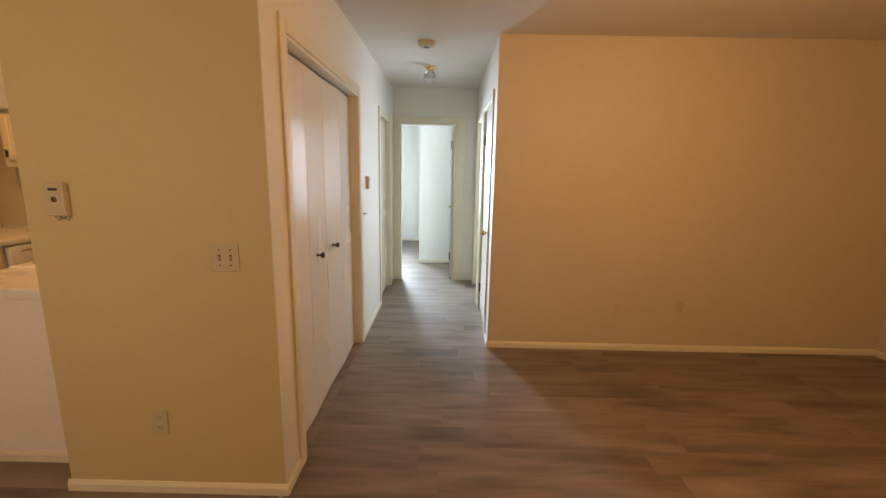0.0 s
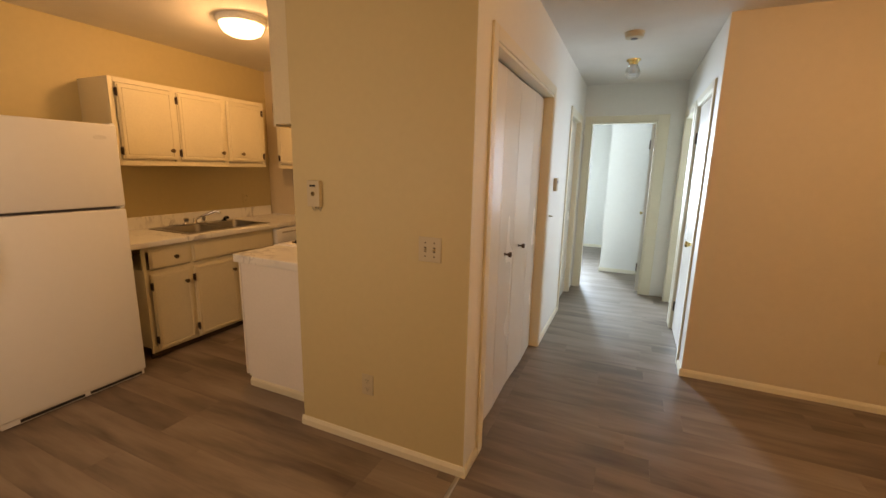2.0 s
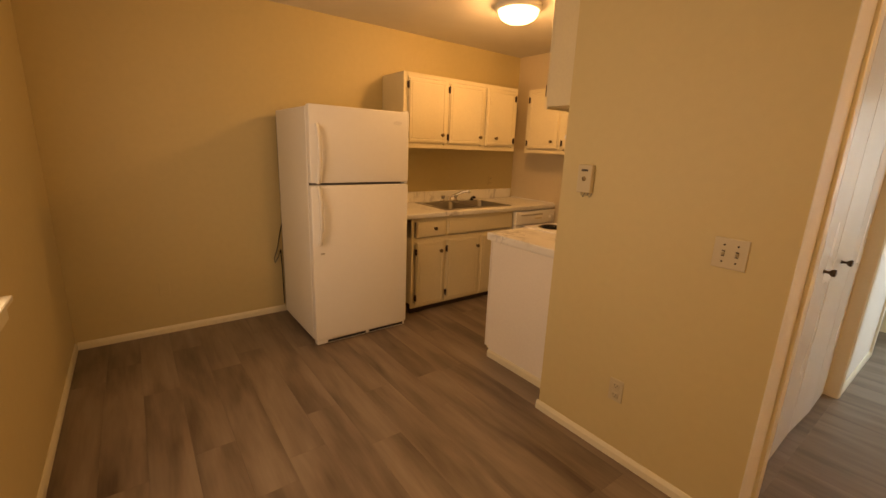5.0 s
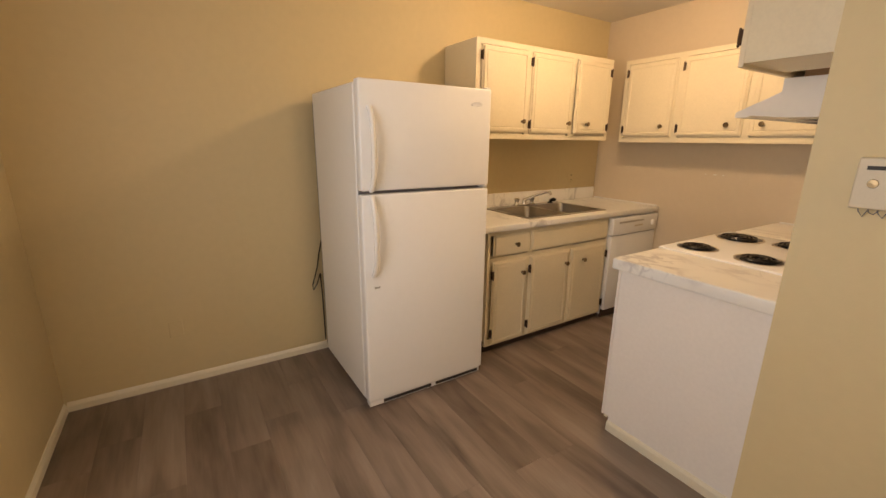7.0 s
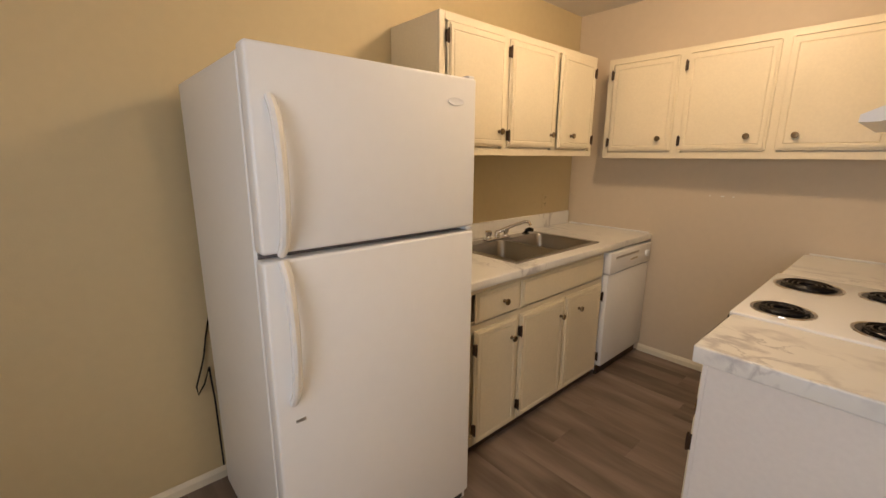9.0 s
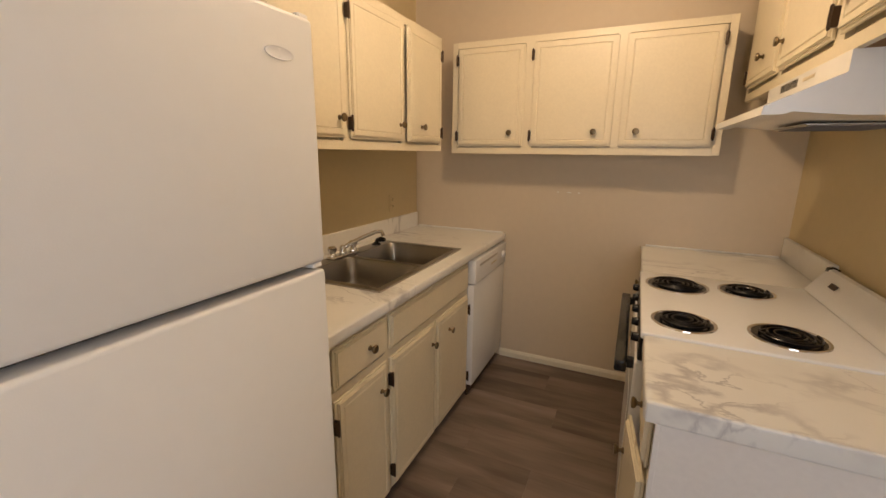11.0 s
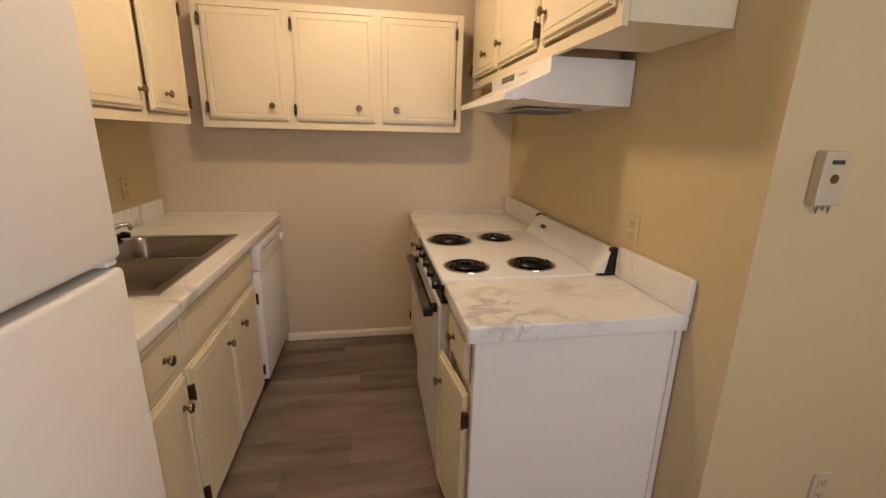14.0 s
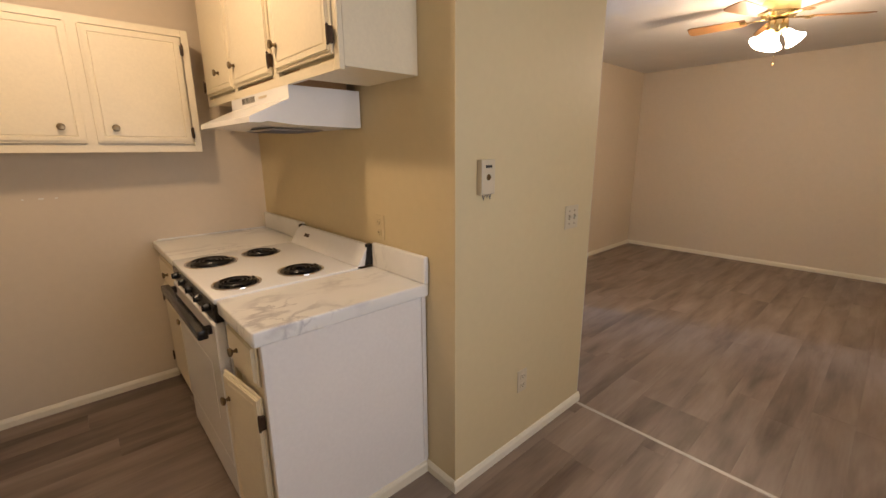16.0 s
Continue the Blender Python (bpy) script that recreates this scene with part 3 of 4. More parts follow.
def bowl(bm, x0, x1, y0, y1, top, depth, r=0.05):
    """An open basin with rounded corners, drawn in rings from rim to drain."""
    rings = []
    for inset, z in ((0.0, top), (0.004, top - 0.008), (0.010, top - depth * 0.6), (0.018, top - depth + 0.03), (0.035, top - depth + 0.006), (0.07, top - depth)):
        ring = []
        a0, a1, b0, b1 = x0 + inset, x1 - inset, y0 + inset, y1 - inset
        for cx, cy, s in ((a1 - r, b1 - r, 0), (a0 + r, b1 - r, 90), (a0 + r, b0 + r, 180), (a1 - r, b0 + r, 270)):
            for k in range(6):
                a = radians(s + 18 * k)
                ring.append(bm.verts.new((cx + r * math.cos(a), cy + r * math.sin(a), z)))
        rings.append(ring)
    for p, q in zip(rings, rings[1:]):
        for k in range(len(p)):
            j = (k + 1) % len(p)
            bm.faces.new((p[k], p[j], q[j], q[k]))
    bm.faces.new(rings[-1])


sink = thing("kitchen_sink", pose(-3.702, 2.68, 0.914), "stainless steel double-bowl sink set in the countertop", "sink")
rim = boxes(((-0.265, -0.42, 0), (-0.185, 0.42, 0.006)), ((0.235, -0.42, 0), (0.265, 0.42, 0.006)), ((-0.185, -0.42, 0), (0.235, -0.385, 0.006)), ((-0.185, 0.385, 0), (0.235, 0.42, 0.006)), ((-0.185, -0.018, -0.01), (0.235, 0.018, 0.004)))
part("rim", rim, STEEL, sink)
for y0, y1 in ((-0.387, -0.016), (0.016, 0.387)):
    bm = bmesh.new()
    bowl(bm, -0.187, 0.237, y0, y1, 0.005, 0.17)
    bl = part("bowl", bm, STEEL, sink, smooth=True)
    bm = bmesh.new()
    lathe(bm, [(0.045, 0), (0.042, 0.003), (0.030, 0.002), (0.0, -0.001)], Matrix.Translation((0.02, (y0 + y1) / 2, -0.163)), 20)
    part("drain", bm, CHROME, bl, "chrome drain ring", smooth=True)
fa = thing("faucet", pose(-3.925, 2.66, 0.920), "chrome two-handle kitchen faucet, spout swung aside", "faucet")
bm = bmesh.new()
box(bm, (-0.025, -0.11, 0), (0.025, 0.11, 0.014), 0.006, 3)
part("base_plate", bm, CHROME, fa, smooth=True)
bm = bmesh.new()
lathe(bm, [(0, 0.012), (0.020, 0.014), (0.017, 0.045), (0.012, 0.055), (0, 0.058)], steps=16)
tube(bm, [(0, 0, 0.04), (0.03, 0.03, 0.065), (0.08, 0.08, 0.095), (0.125, 0.125, 0.118), (0.145, 0.145, 0.118), (0.152, 0.152, 0.095)], [0.011, 0.0105, 0.010, 0.010, 0.010, 0.0105], 12)
part("spout", bm, CHROME, fa, smooth=True)
for y in (-0.085, 0.085):
    bm = bmesh.new()
    lathe(bm, [(0, 0.013), (0.021, 0.014), (0.019, 0.025), (0.014, 0.03), (0.022, 0.042), (0.023, 0.058), (0.015, 0.066), (0, 0.067)], Matrix.Translation((0, y, 0)), 10)
    part("handle", bm, CHROME, fa, smooth=True)
sp = thing("sprayer", pose(-3.925, 2.97, 0.920), "black plastic sink sprayer in its holder", "sprayer")
bm = bmesh.new()
lathe(bm, [(0, 0), (0.026, 0), (0.024, 0.008), (0.016, 0.012), (0, 0.013)], steps=16)
part("holder", bm, BLACK, sp, smooth=True)
bm = bmesh.new()
tube(bm, [(0, 0, 0.010), (0.004, 0, 0.025), (0.03, 0.004, 0.034), (0.055, 0.006, 0.032)], [0.012, 0.013, 0.016, 0.012], 10)
part("nozzle", bm, BLACK, sp, smooth=True)

# ---- fridge ----
fr = thing("refrigerator", pose(-3.213, 0.937, 0, 0, 0, 90), "white top-freezer refrigerator with curved handles", "refrigerator")
part("body", boxes(((0.004, 0.075, 0.03), (0.764, 0.765, 1.705)), bevel=0.006), FRIDGE, fr)
# Inset back kept dark to stand in for the shadow line behind the body.
part("back_shadow_gap", boxes(((0.012, 0.7655, 0.05), (0.756, 0.80, 1.66))), GREYGAP, fr, "dark inset back, coloured as the shadow gap by the wall")
part("gasket", boxes(((0.012, 0.060, 0.10), (0.760, 0.0745, 1.69))), GREYGAP, fr, "grey door gasket")
for z0, z1, hz0, hz1 in ((0.046, 1.184, 0.775, 1.178), (1.202, 1.715, 1.206, 1.588)):
    bm = bmesh.new()
    box(bm, (0, 0, z0), (0.766, 0.060, z1), 0.010, 3)
    dr = part("door", bm, FRIDGE, fr, smooth=True)
    up = z0 > 1
    bm = bmesh.new()
    pts, rad = [], []
    for k in range(13):
        s = k / 12
        z = hz0 + (hz1 - hz0) * s
        q = 4 * s * (1 - s)
        pts.append((0.052, -0.002 - 0.044 * q ** 0.55, z))
        rad.append(0.021)
    tube(bm, pts, rad, 10, 0.6)
    part("handle", bm, ENAMEL, dr, "white curved plastic handle", smooth=True)
bm = bmesh.new()
lathe(bm, [(0.0, 0.0), (0.037, 0.0), (0.035, 0.002), (0.031, 0.0012), (0, 0.002)], pose(0.668, -0.0005, 1.632, 90) @ Matrix.Diagonal((1, 0.33, 1, 1)), 24)
part("badge", bm, ENAMEL, fr, "small oval raised badge", smooth=True)
part("energy_tag", boxes(((0.052, -0.0012, 0.70), (0.082, 0.0, 0.710))), ALU, fr, "small silver tag")
g = part("kick_grille", boxes(((0.01, 0.014, 0.008), (0.756, 0.0595, 0.043))), ENAMEL, fr)
for k in range(2):
    part("vent_slot", boxes(((0.09 + 0.34 * k, 0.012, 0.013), (0.40 + 0.34 * k, 0.0145, 0.032))), DARK, g)
for u in (0.06, 0.71):
    for v in (0.10, 0.70):
        bm = bmesh.new()
        lathe(bm, [(0, 0), (0.018, 0), (0.018, 0.01), (0.008, 0.014), (0.008, 0.031)], Matrix.Translation((u, v, 0)), 10)
        part("foot", bm, BLACK, fr)
for u in (0.735,):
    for z in (1.192, 1.716):
        part("hinge_cap", boxes(((u, 0.01, z - 0.004), (u + 0.03, 0.09, z + 0.008)), bevel=0.003), ENAMEL, fr)
cord = bmesh.new()
tube(cord, [(-4.035, 0.96, 0.80), (-4.035, 0.935, 0.70), (-4.03, 0.919, 0.62), (-4.015, 0.90, 0.57), (-4.01, 0.875, 0.50), (-4.012, 0.878, 0.46), (-4.012, 0.905, 0.50), (-4.014, 0.93, 0.57), (-4.018, 0.938, 0.40), (-4.018, 0.94, 0.08)], 0.004, 6)
tagged(part("power_cord", cord, BLACK, smooth=True), "black power cord hanging behind the refrigerator", "cord")

# ---- dishwasher ----
dw = thing("dishwasher", pose(-3.362, 3.09, 0, 0, 0, 90), "white built-in dishwasher under the countertop", "dishwasher")
part("tub", boxes(((0.004, 0.03, 0.03), (0.592, 0.60, 0.868))), ENAMEL, dw)
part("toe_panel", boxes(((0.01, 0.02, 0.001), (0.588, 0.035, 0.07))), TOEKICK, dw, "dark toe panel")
bm = bmesh.new()
box(bm, (0.002, -0.012, 0.075), (0.60, 0.028, 0.712), 0.006, 2)
part("door", bm, ENAMEL, dw, smooth=True)
bm = bmesh.new()
box(bm, (0.002, -0.020, 0.718), (0.60, 0.028, 0.858), 0.006, 2)
cp = part("control_panel", bm, ENAMEL, dw, smooth=True)
part("latch_recess", boxes(((0.07, -0.0215, 0.812), (0.40, -0.0195, 0.826))), ALU, cp, "grey latch recess")
bm = bmesh.new()
lathe(bm, [(0, 0), (0.026, 0), (0.024, 0.012), (0.018, 0.016), (0, 0.017)], pose(0.53, -0.0195, 0.785, 90), 20)
part("dial", bm, ENAMEL, cp, smooth=True)
for k in range(4):
    part("button", boxes(((0.28 + 0.028 * k, -0.023, 0.772), (0.30 + 0.028 * k, -0.0195, 0.784)), bevel=0.001), PLATE, cp)

# ---- stove ----
st = thing("electric_stove", pose(-2.498, 3.059, 0, 0, 0, -90), "white electric stove with four black coil burners", "stove")
SW = 0.764
part("body", boxes(((0, 0.02, 0.02), (SW, 0.64, 0.900)), bevel=0.003), ENAMEL, st)
bm = bmesh.new()
box(bm, (-0.001, -0.012, 0.898), (SW + 0.001, 0.60, 0.922), 0.006, 3)
top = part("cooktop", bm, ENAMEL, st, smooth=True)
bm = bmesh.new()
prism(bm, [(0.597, 0.9225), (0.658, 1.016), (0.672, 1.020), (0.688, 1.012), (0.688, 0.9225)], "x", 0.004, SW - 0.004)
bg = part("backguard", bm, ENAMEL, st)
for u in (-0.001, SW - 0.021):
    bm = bmesh.new()
    prism(bm, [(0.636, 0.9225), (0.655, 1.021), (0.675, 1.025), (0.692, 1.017), (0.692, 0.9225)], "x", u, u + 0.022)
    part("end_cap", bm, BLACK, bg, "black end cap")
bm = bmesh.new()
n0 = Matrix.Translation((0.155, 0.632, 0.979)) @ pose(0, 0, 0, 55.2)
for lo, hi in (((-0.029, -0.010, 0.0), (0.029, 0.010, 0.0025)),):
    vs = box(bm, lo, hi, 0.001)
    bmesh.ops.transform(bm, matrix=n0, verts=vs)
part("badge", bm, HINGE, bg, "small dark badge")


def burner(u, v, r):
    """Chrome drip bowl with a spiral coil on top."""
    bm = bmesh.new()
    m = Matrix.Translation((u, v, 0.9225))
    lathe(bm, [(r + 0.016, 0), (r + 0.015, 0.003), (r + 0.009, 0.0035), (r + 0.005, 0.001)], m, 36)
    ring = part("trim_ring", bm, CHROME, st, "chrome trim ring", smooth=True)
    bm = bmesh.new()
    lathe(bm, [(r + 0.006, 0.0005), (r * 0.5, 0.0008), (0.0, 0.0008)], m, 36)
    part("drip_bowl", bm, BLACK, ring, "black drip bowl", smooth=True)
    bm = bmesh.new()
    turns = 4.2 if r > 0.09 else 3.3
    n = int(turns * 26)
    pts = [(u + (0.022 + (r - 0.028) * k / n) * math.cos(2 * math.pi * turns * k / n), v + (0.022 + (r - 0.028) * k / n) * math.sin(2 * math.pi * turns * k / n), 0.9305) for k in range(n + 1)]
    tube(bm, pts, 0.005, 6, 0.75)
    part("coil", bm, COIL, ring, "black iron coil", smooth=True)


for wx, wy, r in ((-2.374, 2.873, 0.102), (-2.128, 2.900, 0.082), (-2.385, 2.44, 0.080), (-2.110, 2.442, 0.086)):
    burner(3.059 - wy, wx + 2.498, r)
cpn = part("control_panel", boxes(((0.004, -0.014, 0.822), (SW - 0.004, 0.0195, 0.896)), bevel=0.004), BLACK, st, "glossy black control panel")
for k in range(5):
    bm = bmesh.new()
    lathe(bm, [(0, 0), (0.017, 0), (0.016, 0.005), (0.014, 0.015), (0.0, 0.016)], pose(0.09 + 0.144 * k, -0.0145, 0.862, 90), 16)
    box(bm, (0.087 + 0.144 * k, -0.036, 0.849), (0.093 + 0.144 * k, -0.029, 0.875))
    kn = part("knob", bm, BLACK, cpn, smooth=True)
    part("pointer_mark", boxes(((0.0885 + 0.144 * k, -0.0368, 0.866), (0.0915 + 0.144 * k, -0.0358, 0.875))), ENAMEL, kn, "white pointer mark")
dr = part("oven_door", boxes(((0.004, -0.020, 0.20), (SW - 0.004, 0.0195, 0.818)), bevel=0.006), ENAMEL, st)
part("window", boxes(((0.13, -0.0225, 0.36), (SW - 0.13, -0.0195, 0.62)), bevel=0.001), ENAMEL, dr)
bm = bmesh.new()
box(bm, (0.012, -0.078, 0.768), (SW - 0.012, -0.040, 0.806), 0.007, 2)
for u in (0.05, SW - 0.07):
    box(bm, (u, -0.045, 0.771), (u + 0.025, -0.0195, 0.803), 0.002)
part("handle", bm, BLACK, dr, "long black door handle", smooth=True)
part("drawer", boxes(((0.004, -0.016, 0.035), (SW - 0.004, 0.0195, 0.192)), bevel=0.006), ENAMEL, st)
for u in (0.05, SW - 0.05):
    for v in (0.06, 0.58):
        bm = bmesh.new()
        lathe(bm, [(0, 0), (0.02, 0), (0.02, 0.008), (0.008, 0.01), (0.008, 0.021)], Matrix.Translation((u, v, 0)), 8)
        part("foot", bm, BLACK, st)

# ---- range hood ----
hd = thing("range_hood", pose(-1.803, 3.10, 0, 0, 0, -90), "white metal range hood under the wall cabinet", "range hood")
HW = 0.735
bm = bmesh.new()
prof = [(-0.002, 1.548), (-0.002, 1.7065), (-0.325, 1.7065), (-0.325, 1.655), (-0.484, 1.580), (-0.486, 1.558), (-0.440, 1.558), (-0.42, 1.565), (-0.30, 1.553)]
prism(bm, prof, "x", 0, HW)
part("canopy", bm, ENAMEL, hd)
for k in range(3):
    for j in range(6):
        u = 0.17 + 0.062 * k
        part("vent_slot", boxes(((u, -0.3262, 1.673 + 0.0045 * j), (u + 0.055, -0.3245, 1.6755 + 0.0045 * j))), DARK, hd)
for u in (0.06, HW - 0.08):
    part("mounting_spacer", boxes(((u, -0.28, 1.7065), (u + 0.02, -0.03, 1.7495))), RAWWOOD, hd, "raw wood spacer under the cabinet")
part("switch_label", boxes(((0.40, -0.3258, 1.68), (0.50, -0.3245, 1.69))), PLATE, hd)
fl = part("filter", boxes(((0.2, -0.33, 1.541), (0.52, -0.08, 1.5475)), bevel=0.002), STEEL, hd, "grey mesh filter")
for k in range(10):
    part("louvre", boxes(((0.21 + 0.03 * k, -0.32, 1.538), (0.222 + 0.03 * k, -0.09, 1.5408))), GREYGAP, fl)

# ---- lamps ----
kl = thing("ceiling_light", pose(-2.837, 2.395, CEIL), "round flush ceiling light with frosted glass dome, lit", "ceiling light")
bm = bmesh.new()
lathe(bm, [(0, 0), (0.17, 0), (0.172, -0.018), (0.160, -0.034), (0.148, -0.038), (0.14, -0.03)], steps=40)
part("base", bm, ENAMEL, kl, "white metal rim", smooth=True)
bm = bmesh.new()
lathe(bm, [(0.147, -0.034), (0.143, -0.060), (0.125, -0.088), (0.09, -0.108), (0.05, -0.118), (0, -0.121)], steps=40)
dome = part("shade", bm, DOME, kl, "glowing frosted glass dome", smooth=True)
dome.visible_shadow = False

hl = thing("hall_light", pose(-0.282, 4.48, CEIL), "small brass hall light with a clear glass jar, off", "ceiling light")
bm = bmesh.new()
lathe(bm, [(0, 0), (0.062, 0), (0.060, -0.012), (0.040, -0.024), (0.036, -0.045), (0, -0.046)], steps=24)
part("base", bm, GOLD, hl, "polished brass base", smooth=True)
bm = bmesh.new()
lathe(bm, [(0.034, -0.040), (0.040, -0.055), (0.062, -0.09), (0.066, -0.12), (0.050, -0.155), (0.02, -0.172), (0, -0.174)], steps=24)
part("jar", bm, GLASS, hl, "clear ribbed glass jar", smooth=True)
bm = bmesh.new()
lathe(bm, [(0, -0.046), (0.013, -0.048), (0.014, -0.07), (0.028, -0.10), (0.026, -0.122), (0, -0.135)], steps=16)
part("bulb", bm, ENAMEL, hl, "frosted bulb", smooth=True)

sm = thing("smoke_detector", pose(-0.275, 3.66, CEIL), "round white smoke detector on the ceiling", "smoke detector")
bm = bmesh.new()
lathe(bm, [(0, 0), (0.07, 0), (0.07, -0.012), (0.062, -0.014), (0.062, -0.02), (0.066, -0.022), (0.06, -0.038), (0.03, -0.043), (0, -0.043)], steps=30)
part("body", bm, PLATE, sm, smooth=True)
bm = bmesh.new()
lathe(bm, [(0.025, -0.0425), (0.024, -0.046), (0, -0.046)], steps=16)
part("test_button", bm, GREYGAP, sm)

fan = thing("ceiling_fan", pose(1.2, 1.472, CEIL + 0.1185) @ Matrix.Diagonal((1.113, 1.113, 1.113, 1)), "flush brass ceiling fan with oak blades and lit glass shades", "ceiling fan")
bm = bmesh.new()
lathe(bm, [(0, -0.107), (0.09, -0.107), (0.105, -0.14), (0.105, -0.20), (0.085, -0.225), (0.05, -0.235), (0, -0.235)], steps=32)
part("motor", bm, GOLD, fan, "polished brass motor housing", smooth=True)
bm = bmesh.new()
lathe(bm, [(0.03, -0.235), (0.055, -0.245), (0.06, -0.29), (0.045, -0.32), (0.02, -0.33), (0, -0.33)], steps=24)
kit = part("light_kit", bm, GOLD, fan, "brass light kit", smooth=True)
for k in range(5):
    a = math.atan2(0.982 - 1.389, 1.114 - 0.786) + k * 2 * math.pi / 5
    r = pose(0, 0, -0.225, 0, 0, math.degrees(a))
    bm = bmesh.new()
    box(bm, (0.07, -0.014, -0.004), (0.20, 0.014, 0.002), 0.002)
    box(bm, (0.17, -0.04, -0.005), (0.21, 0.04, -0.001), 0.001)
    bmesh.ops.transform(bm, matrix=r, verts=bm.verts)
    iron = part("blade_iron", bm, GOLD, fan, "brass blade bracket")
    bm = bmesh.new()
    prism(bm, [(0.18, -0.045), (0.50, -0.062), (0.525, -0.05), (0.53, 0), (0.525, 0.05), (0.50, 0.062), (0.18, 0.045)], "z", 0, 0.006)
    bmesh.ops.transform(bm, matrix=r @ pose(0, 0, 0, 11), verts=bm.verts)
    part("blade", bm, BLADE, iron, "brown oak blade")
for k in range(3):
    m = pose(0, 0, -0.315, 0, 0, 20 + 120 * k) @ Matrix.Translation((0.055, 0, 0)) @ pose(0, 0, 0, 0, 140, 0)
    bm = bmesh.new()
    lathe(bm, [(0.018, 0), (0.025, 0.008), (0.030, 0.04), (0.048, 0.075), (0.060, 0.090), (0.0, 0.082)], m, 20)
    s = part("shade", bm, SHADE, kit, "glowing tulip glass shade", smooth=True)
    s.visible_shadow = False
bm = bmesh.new()
tube(bm, [(0.03, 0, -0.32), (0.03, 0, -0.50)], 0.0018, 5)
lathe(bm, [(0, -0.52), (0.006, -0.515), (0.004, -0.50), (0, -0.498)], Matrix.Translation((0.03, 0, 0)), 8)
part("pull_chain", bm, GOLD, kit)

# ---- wall plates: local -y faces the room ----


def plate(name, m, w, h, label, category):
    ob = thing(name, m, label, category)
    bm = bmesh.new()
    box(bm, (-w / 2, -0.006, -h / 2), (w / 2, 0, h / 2), 0.003, 2)
    part("plate", bm, PLATE, ob)
    return ob


def outlet(m, label):
    ob = plate("outlet", m, 0.07, 0.115, label, "outlet")
    for z in (-0.024, 0.024):
        bm = bmesh.new()
        box(bm, (-0.017, -0.0085, z - 0.014), (0.017, -0.005, z + 0.014), 0.003, 2)
        soc = part("socket", bm, PLATE, ob)
        for u in (-0.007, 0.007):
            part("slot", boxes(((u - 0.0012, -0.0092, z - 0.002), (u + 0.0012, -0.0083, z + 0.007))), DARK, soc)
        part("slot", boxes(((-0.002, -0.0092, z - 0.010), (0.002, -0.0083, z - 0.006))), DARK, soc)
    return ob


outlet(pose(-1.352, 1.75, 0.358), "ivory double outlet low on the beige end wall")
outlet(pose(1.892, 3.435, 0.397), "ivory double outlet low on the living room wall")
for o in (outlet(pose(-1.80, 2.245, 1.105, 0, 0, -90), "painted-over double outlet above the countertop backsplash"),
          outlet(pose(-4.05, 3.35, 1.12, 0, 0, 90), "painted-over outlet on the wall behind the sink")):
    for piece in o.children:
        piece.data.materials[0] = WALL
bl = plate("blank_plate", pose(1.368, 3.435, 0.37), 0.05, 0.09, "painted-over blank cover plate on the living room wall", "cover plate")
for o in bl.children:
    o.data.materials[0] = WALL
bl = plate("blank_plate", pose(-4.05, 0.081, 0.357, 0, 0, 90), 0.07, 0.10, "painted-over blank cover plate on the dining wall", "cover plate")
for o in bl.children:
    o.data.materials[0] = WALL
sw = plate("light_switch", pose(-0.998, 1.75, 1.120), 0.116, 0.116, "ivory double toggle switch on the beige end wall", "light switch")
for u in (-0.023, 0.023):
    part("bezel", boxes(((u - 0.0055, -0.0066, -0.012), (u + 0.0055, -0.0055, 0.012))), HINGE, sw, "dark toggle slot")
    bm = bmesh.new()
    prism(bm, [(-0.006, -0.008), (-0.018, 0.004), (-0.018, 0.009), (-0.006, 0.006)], "x", u - 0.0045, u + 0.0045)
    part("toggle", bm, PLATE, sw, "ivory toggle")
    for z in (-0.032, 0.032):
        bm = bmesh.new()
        lathe(bm, [(0, 0), (0.004, 0), (0.003, 0.0015), (0, 0.0018)], pose(u, -0.0058, z, 90), 8)
        part("screw", bm, HINGE, sw)
ic = thing("intercom", pose(-1.650, 1.75, 1.348), "ivory intercom box with exposed wires below", "intercom")
bm = bmesh.new()
box(bm, (-0.038, -0.028, -0.066), (0.038, 0, 0.066), 0.004, 2)
part("box", bm, PLATE, ic)
part("speaker_slot", boxes(((-0.018, -0.0292, 0.035), (0.018, -0.0278, 0.045))), DARK, ic)
bm = bmesh.new()
lathe(bm, [(0, 0), (0.012, 0), (0.011, 0.003), (0, 0.004)], pose(0, -0.0279, 0.0, 90), 14)
part("button", bm, BRASS, ic, "brass call button")
for u in (-0.02, 0.0, 0.018):
    bm = bmesh.new()
    tube(bm, [(u, -0.012, -0.064), (u + 0.003, -0.014, -0.075), (u + 0.012, -0.010, -0.08 - abs(u) * 0.4), (u + 0.02, -0.006, -0.068)], 0.0014, 6)
    part("wire", bm, GREYGAP, ic, "grey loose wire")
th = thing("thermostat", pose(-0.80, 3.77, 1.368, 0, 0, 90), "beige wall thermostat in the hall", "thermostat")
bm = bmesh.new()
box(bm, (-0.035, -0.03, -0.055), (0.035, 0, 0.055), 0.004, 2)
part("cover", bm, PLATE, th)
part("scale_window", boxes(((-0.022, -0.0312, 0.012), (0.022, -0.0298, 0.034))), GREYGAP, th)
bm = bmesh.new()
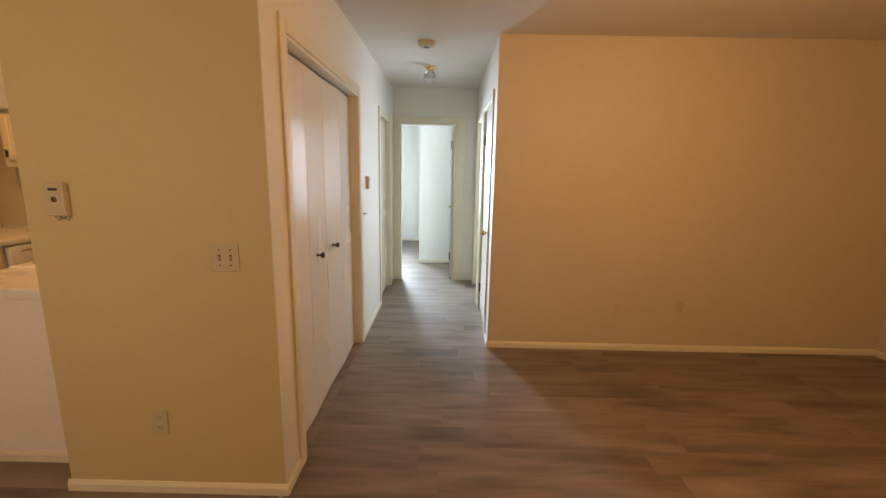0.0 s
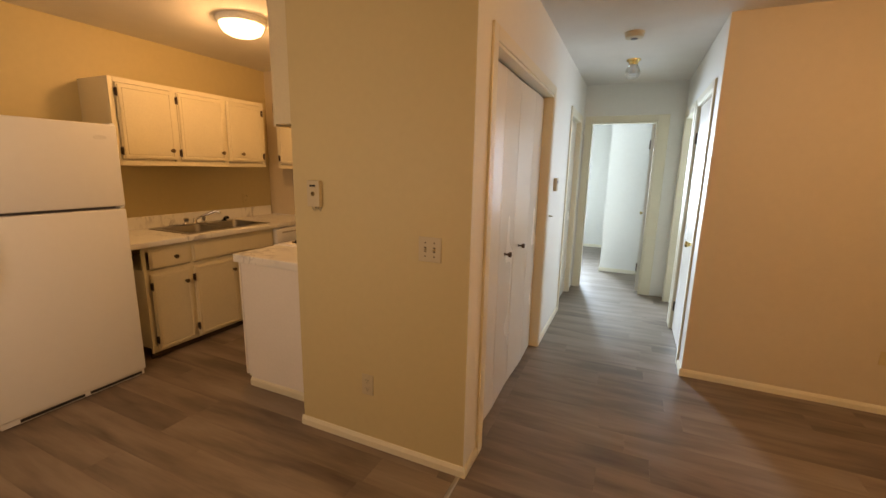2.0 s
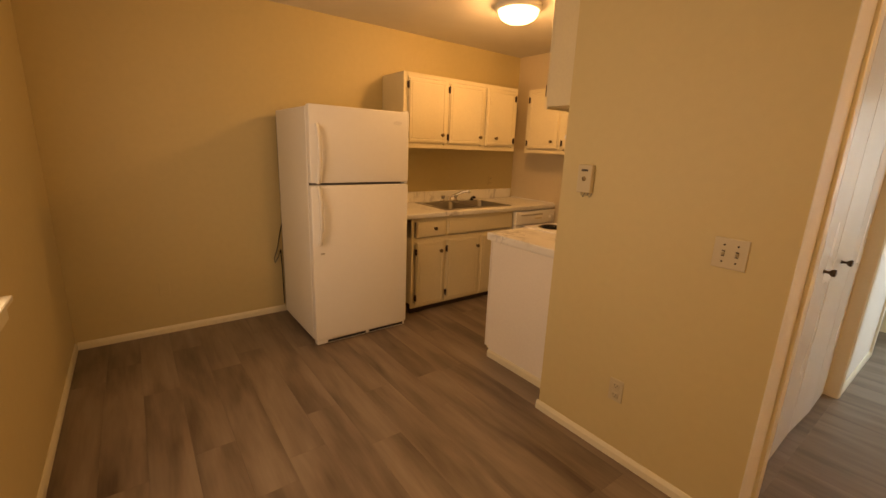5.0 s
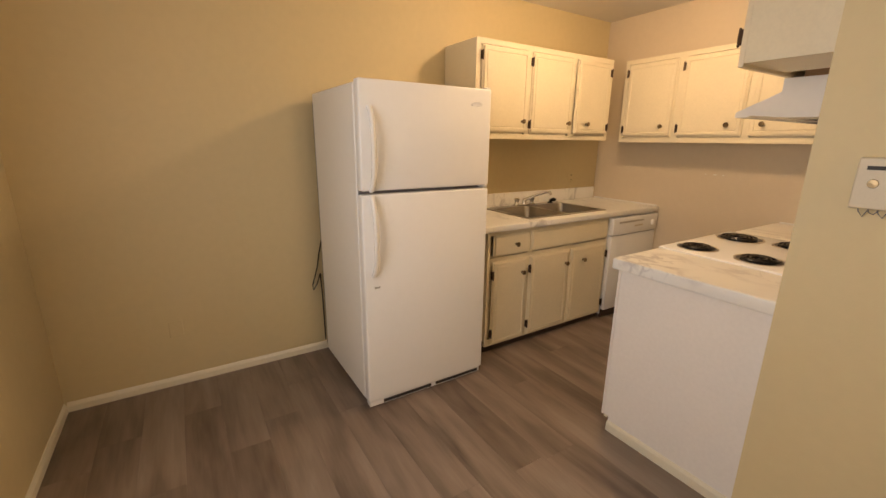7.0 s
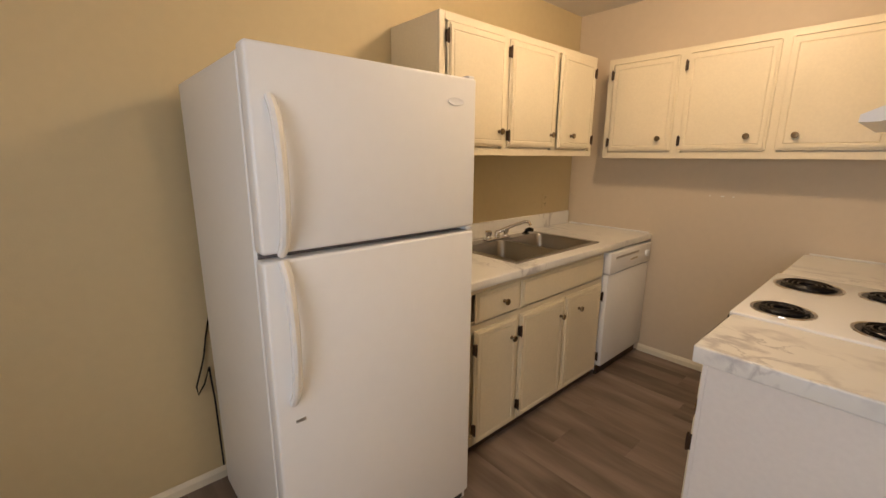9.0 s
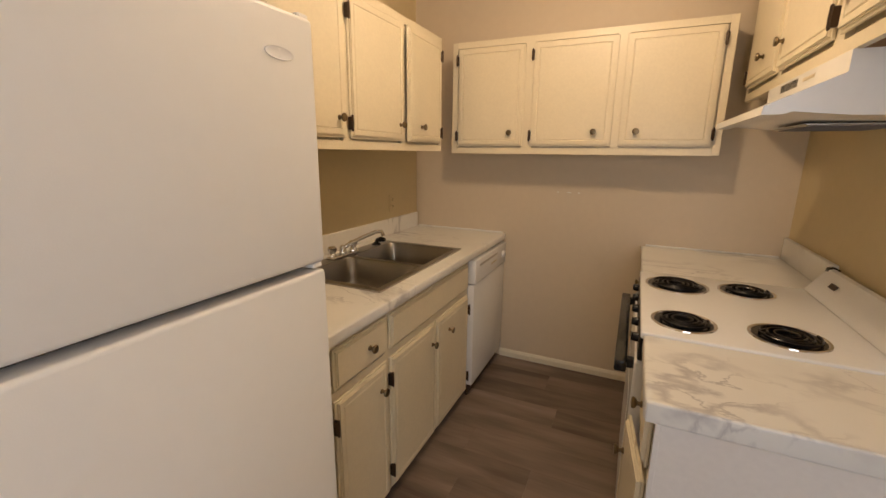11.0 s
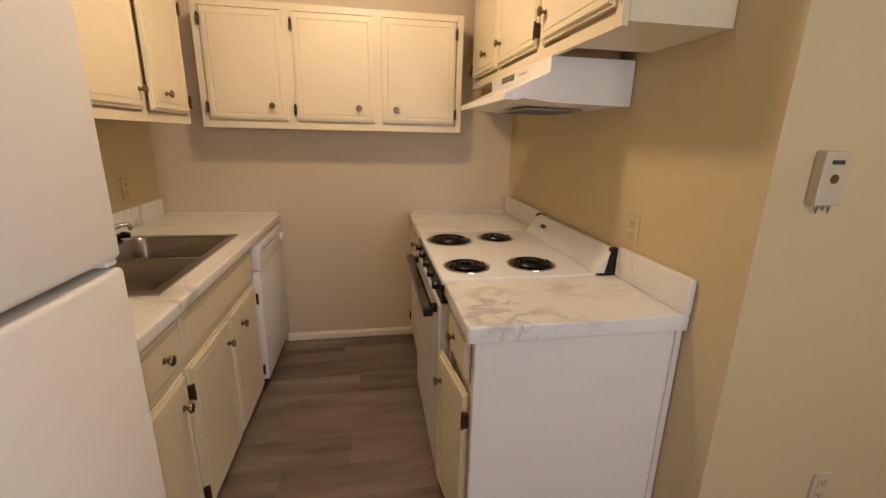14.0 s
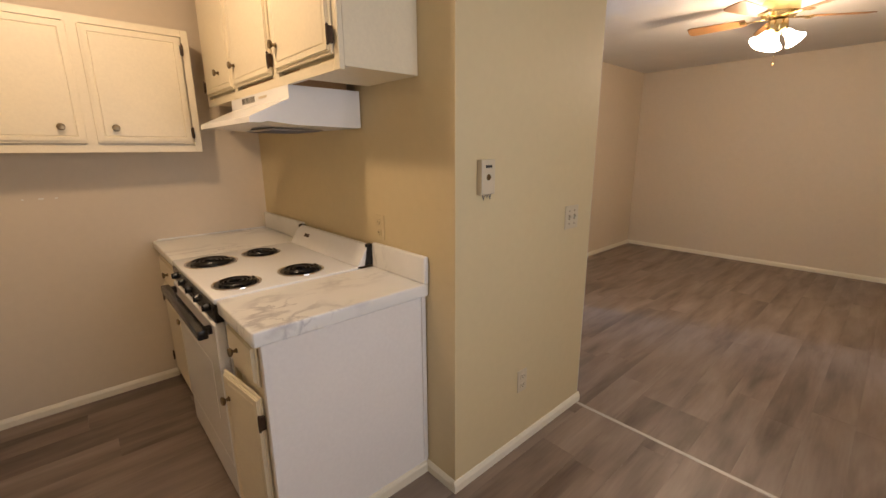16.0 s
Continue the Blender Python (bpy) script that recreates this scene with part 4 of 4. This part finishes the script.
lathe(bm, [(0, 0), (0.009, 0), (0.007, 0.008), (0.004, 0.03), (0, 0.032)], pose(-0.80, 3.62, 1.11, 0, 90, 0), 10)
tagged(part("wall_hook", bm, PLATE, smooth=True), "small ivory peg on the hall wall", "hook")

# Three small white marks under the back wall cabinets.
for cx, w in ((-2.95, 0.022), (-2.89, 0.012), (-3.02, 0.009)):
    part("white_mark", boxes(((cx - w / 2, 3.7042, 1.209), (cx + w / 2, 3.7058, 1.216)), bevel=0.0003), WHITE_WALL, kitchen_north, "small white mark")

# ---- floor planks, rows along x ----
PL, PW, GAP = 1.22, 0.18, 0.0002
shared = {}


def plank_mesh(length, width):
    key = (round(length, 3), round(width, 3))
    if key not in shared:
        bm = bmesh.new()
        x, y, c = length / 2 - GAP, width / 2 - GAP, 0.0003
        low = [bm.verts.new((a * x, b * y, -0.0045)) for a, b in ((-1, -1), (1, -1), (1, 1), (-1, 1))]
        mid = [bm.verts.new((a * x, b * y, -c)) for a, b in ((-1, -1), (1, -1), (1, 1), (-1, 1))]
        top = [bm.verts.new((a * (x - c), b * (y - c), 0)) for a, b in ((-1, -1), (1, -1), (1, 1), (-1, 1))]
        for p, q in ((low, mid), (mid, top)):
            for k in range(4):
                bm.faces.new((p[k], p[(k + 1) % 4], q[(k + 1) % 4], q[k]))
        bm.faces.new(top)
        shared[key] = mesh_of("plank", bm, PLANK)
    return shared[key]


rng = random.Random(7)
for X0, X1, Y0, Y1 in ((-4.05, -0.82, -0.47, 1.75), (-4.05, -1.80, 1.75, 3.705), (-0.82, 3.60, -0.47, 1.75), (-0.80, 3.60, 1.75, 3.435), (-0.95, -0.80, 1.99, 3.435), (-0.90, 0.385, 3.435, 5.70), (0.385, 3.0, 3.57, 5.60), (-2.60, 0.42, 5.70, 6.675), (-2.60, -0.52, 6.675, 8.75)):
    y = Y0
    while y < Y1 - 0.004:
        w = min(PW, Y1 - y)
        x, first = X0, rng.uniform(0.3, PL)
        while x < X1 - 0.004:
            ln = min(first, X1 - x)
            first = PL
            ob = new("plank", plank_mesh(ln, w))
            ob.location = (x + ln / 2, y + w / 2, 0)
            ob.parent = floor
            x += ln
        y += w
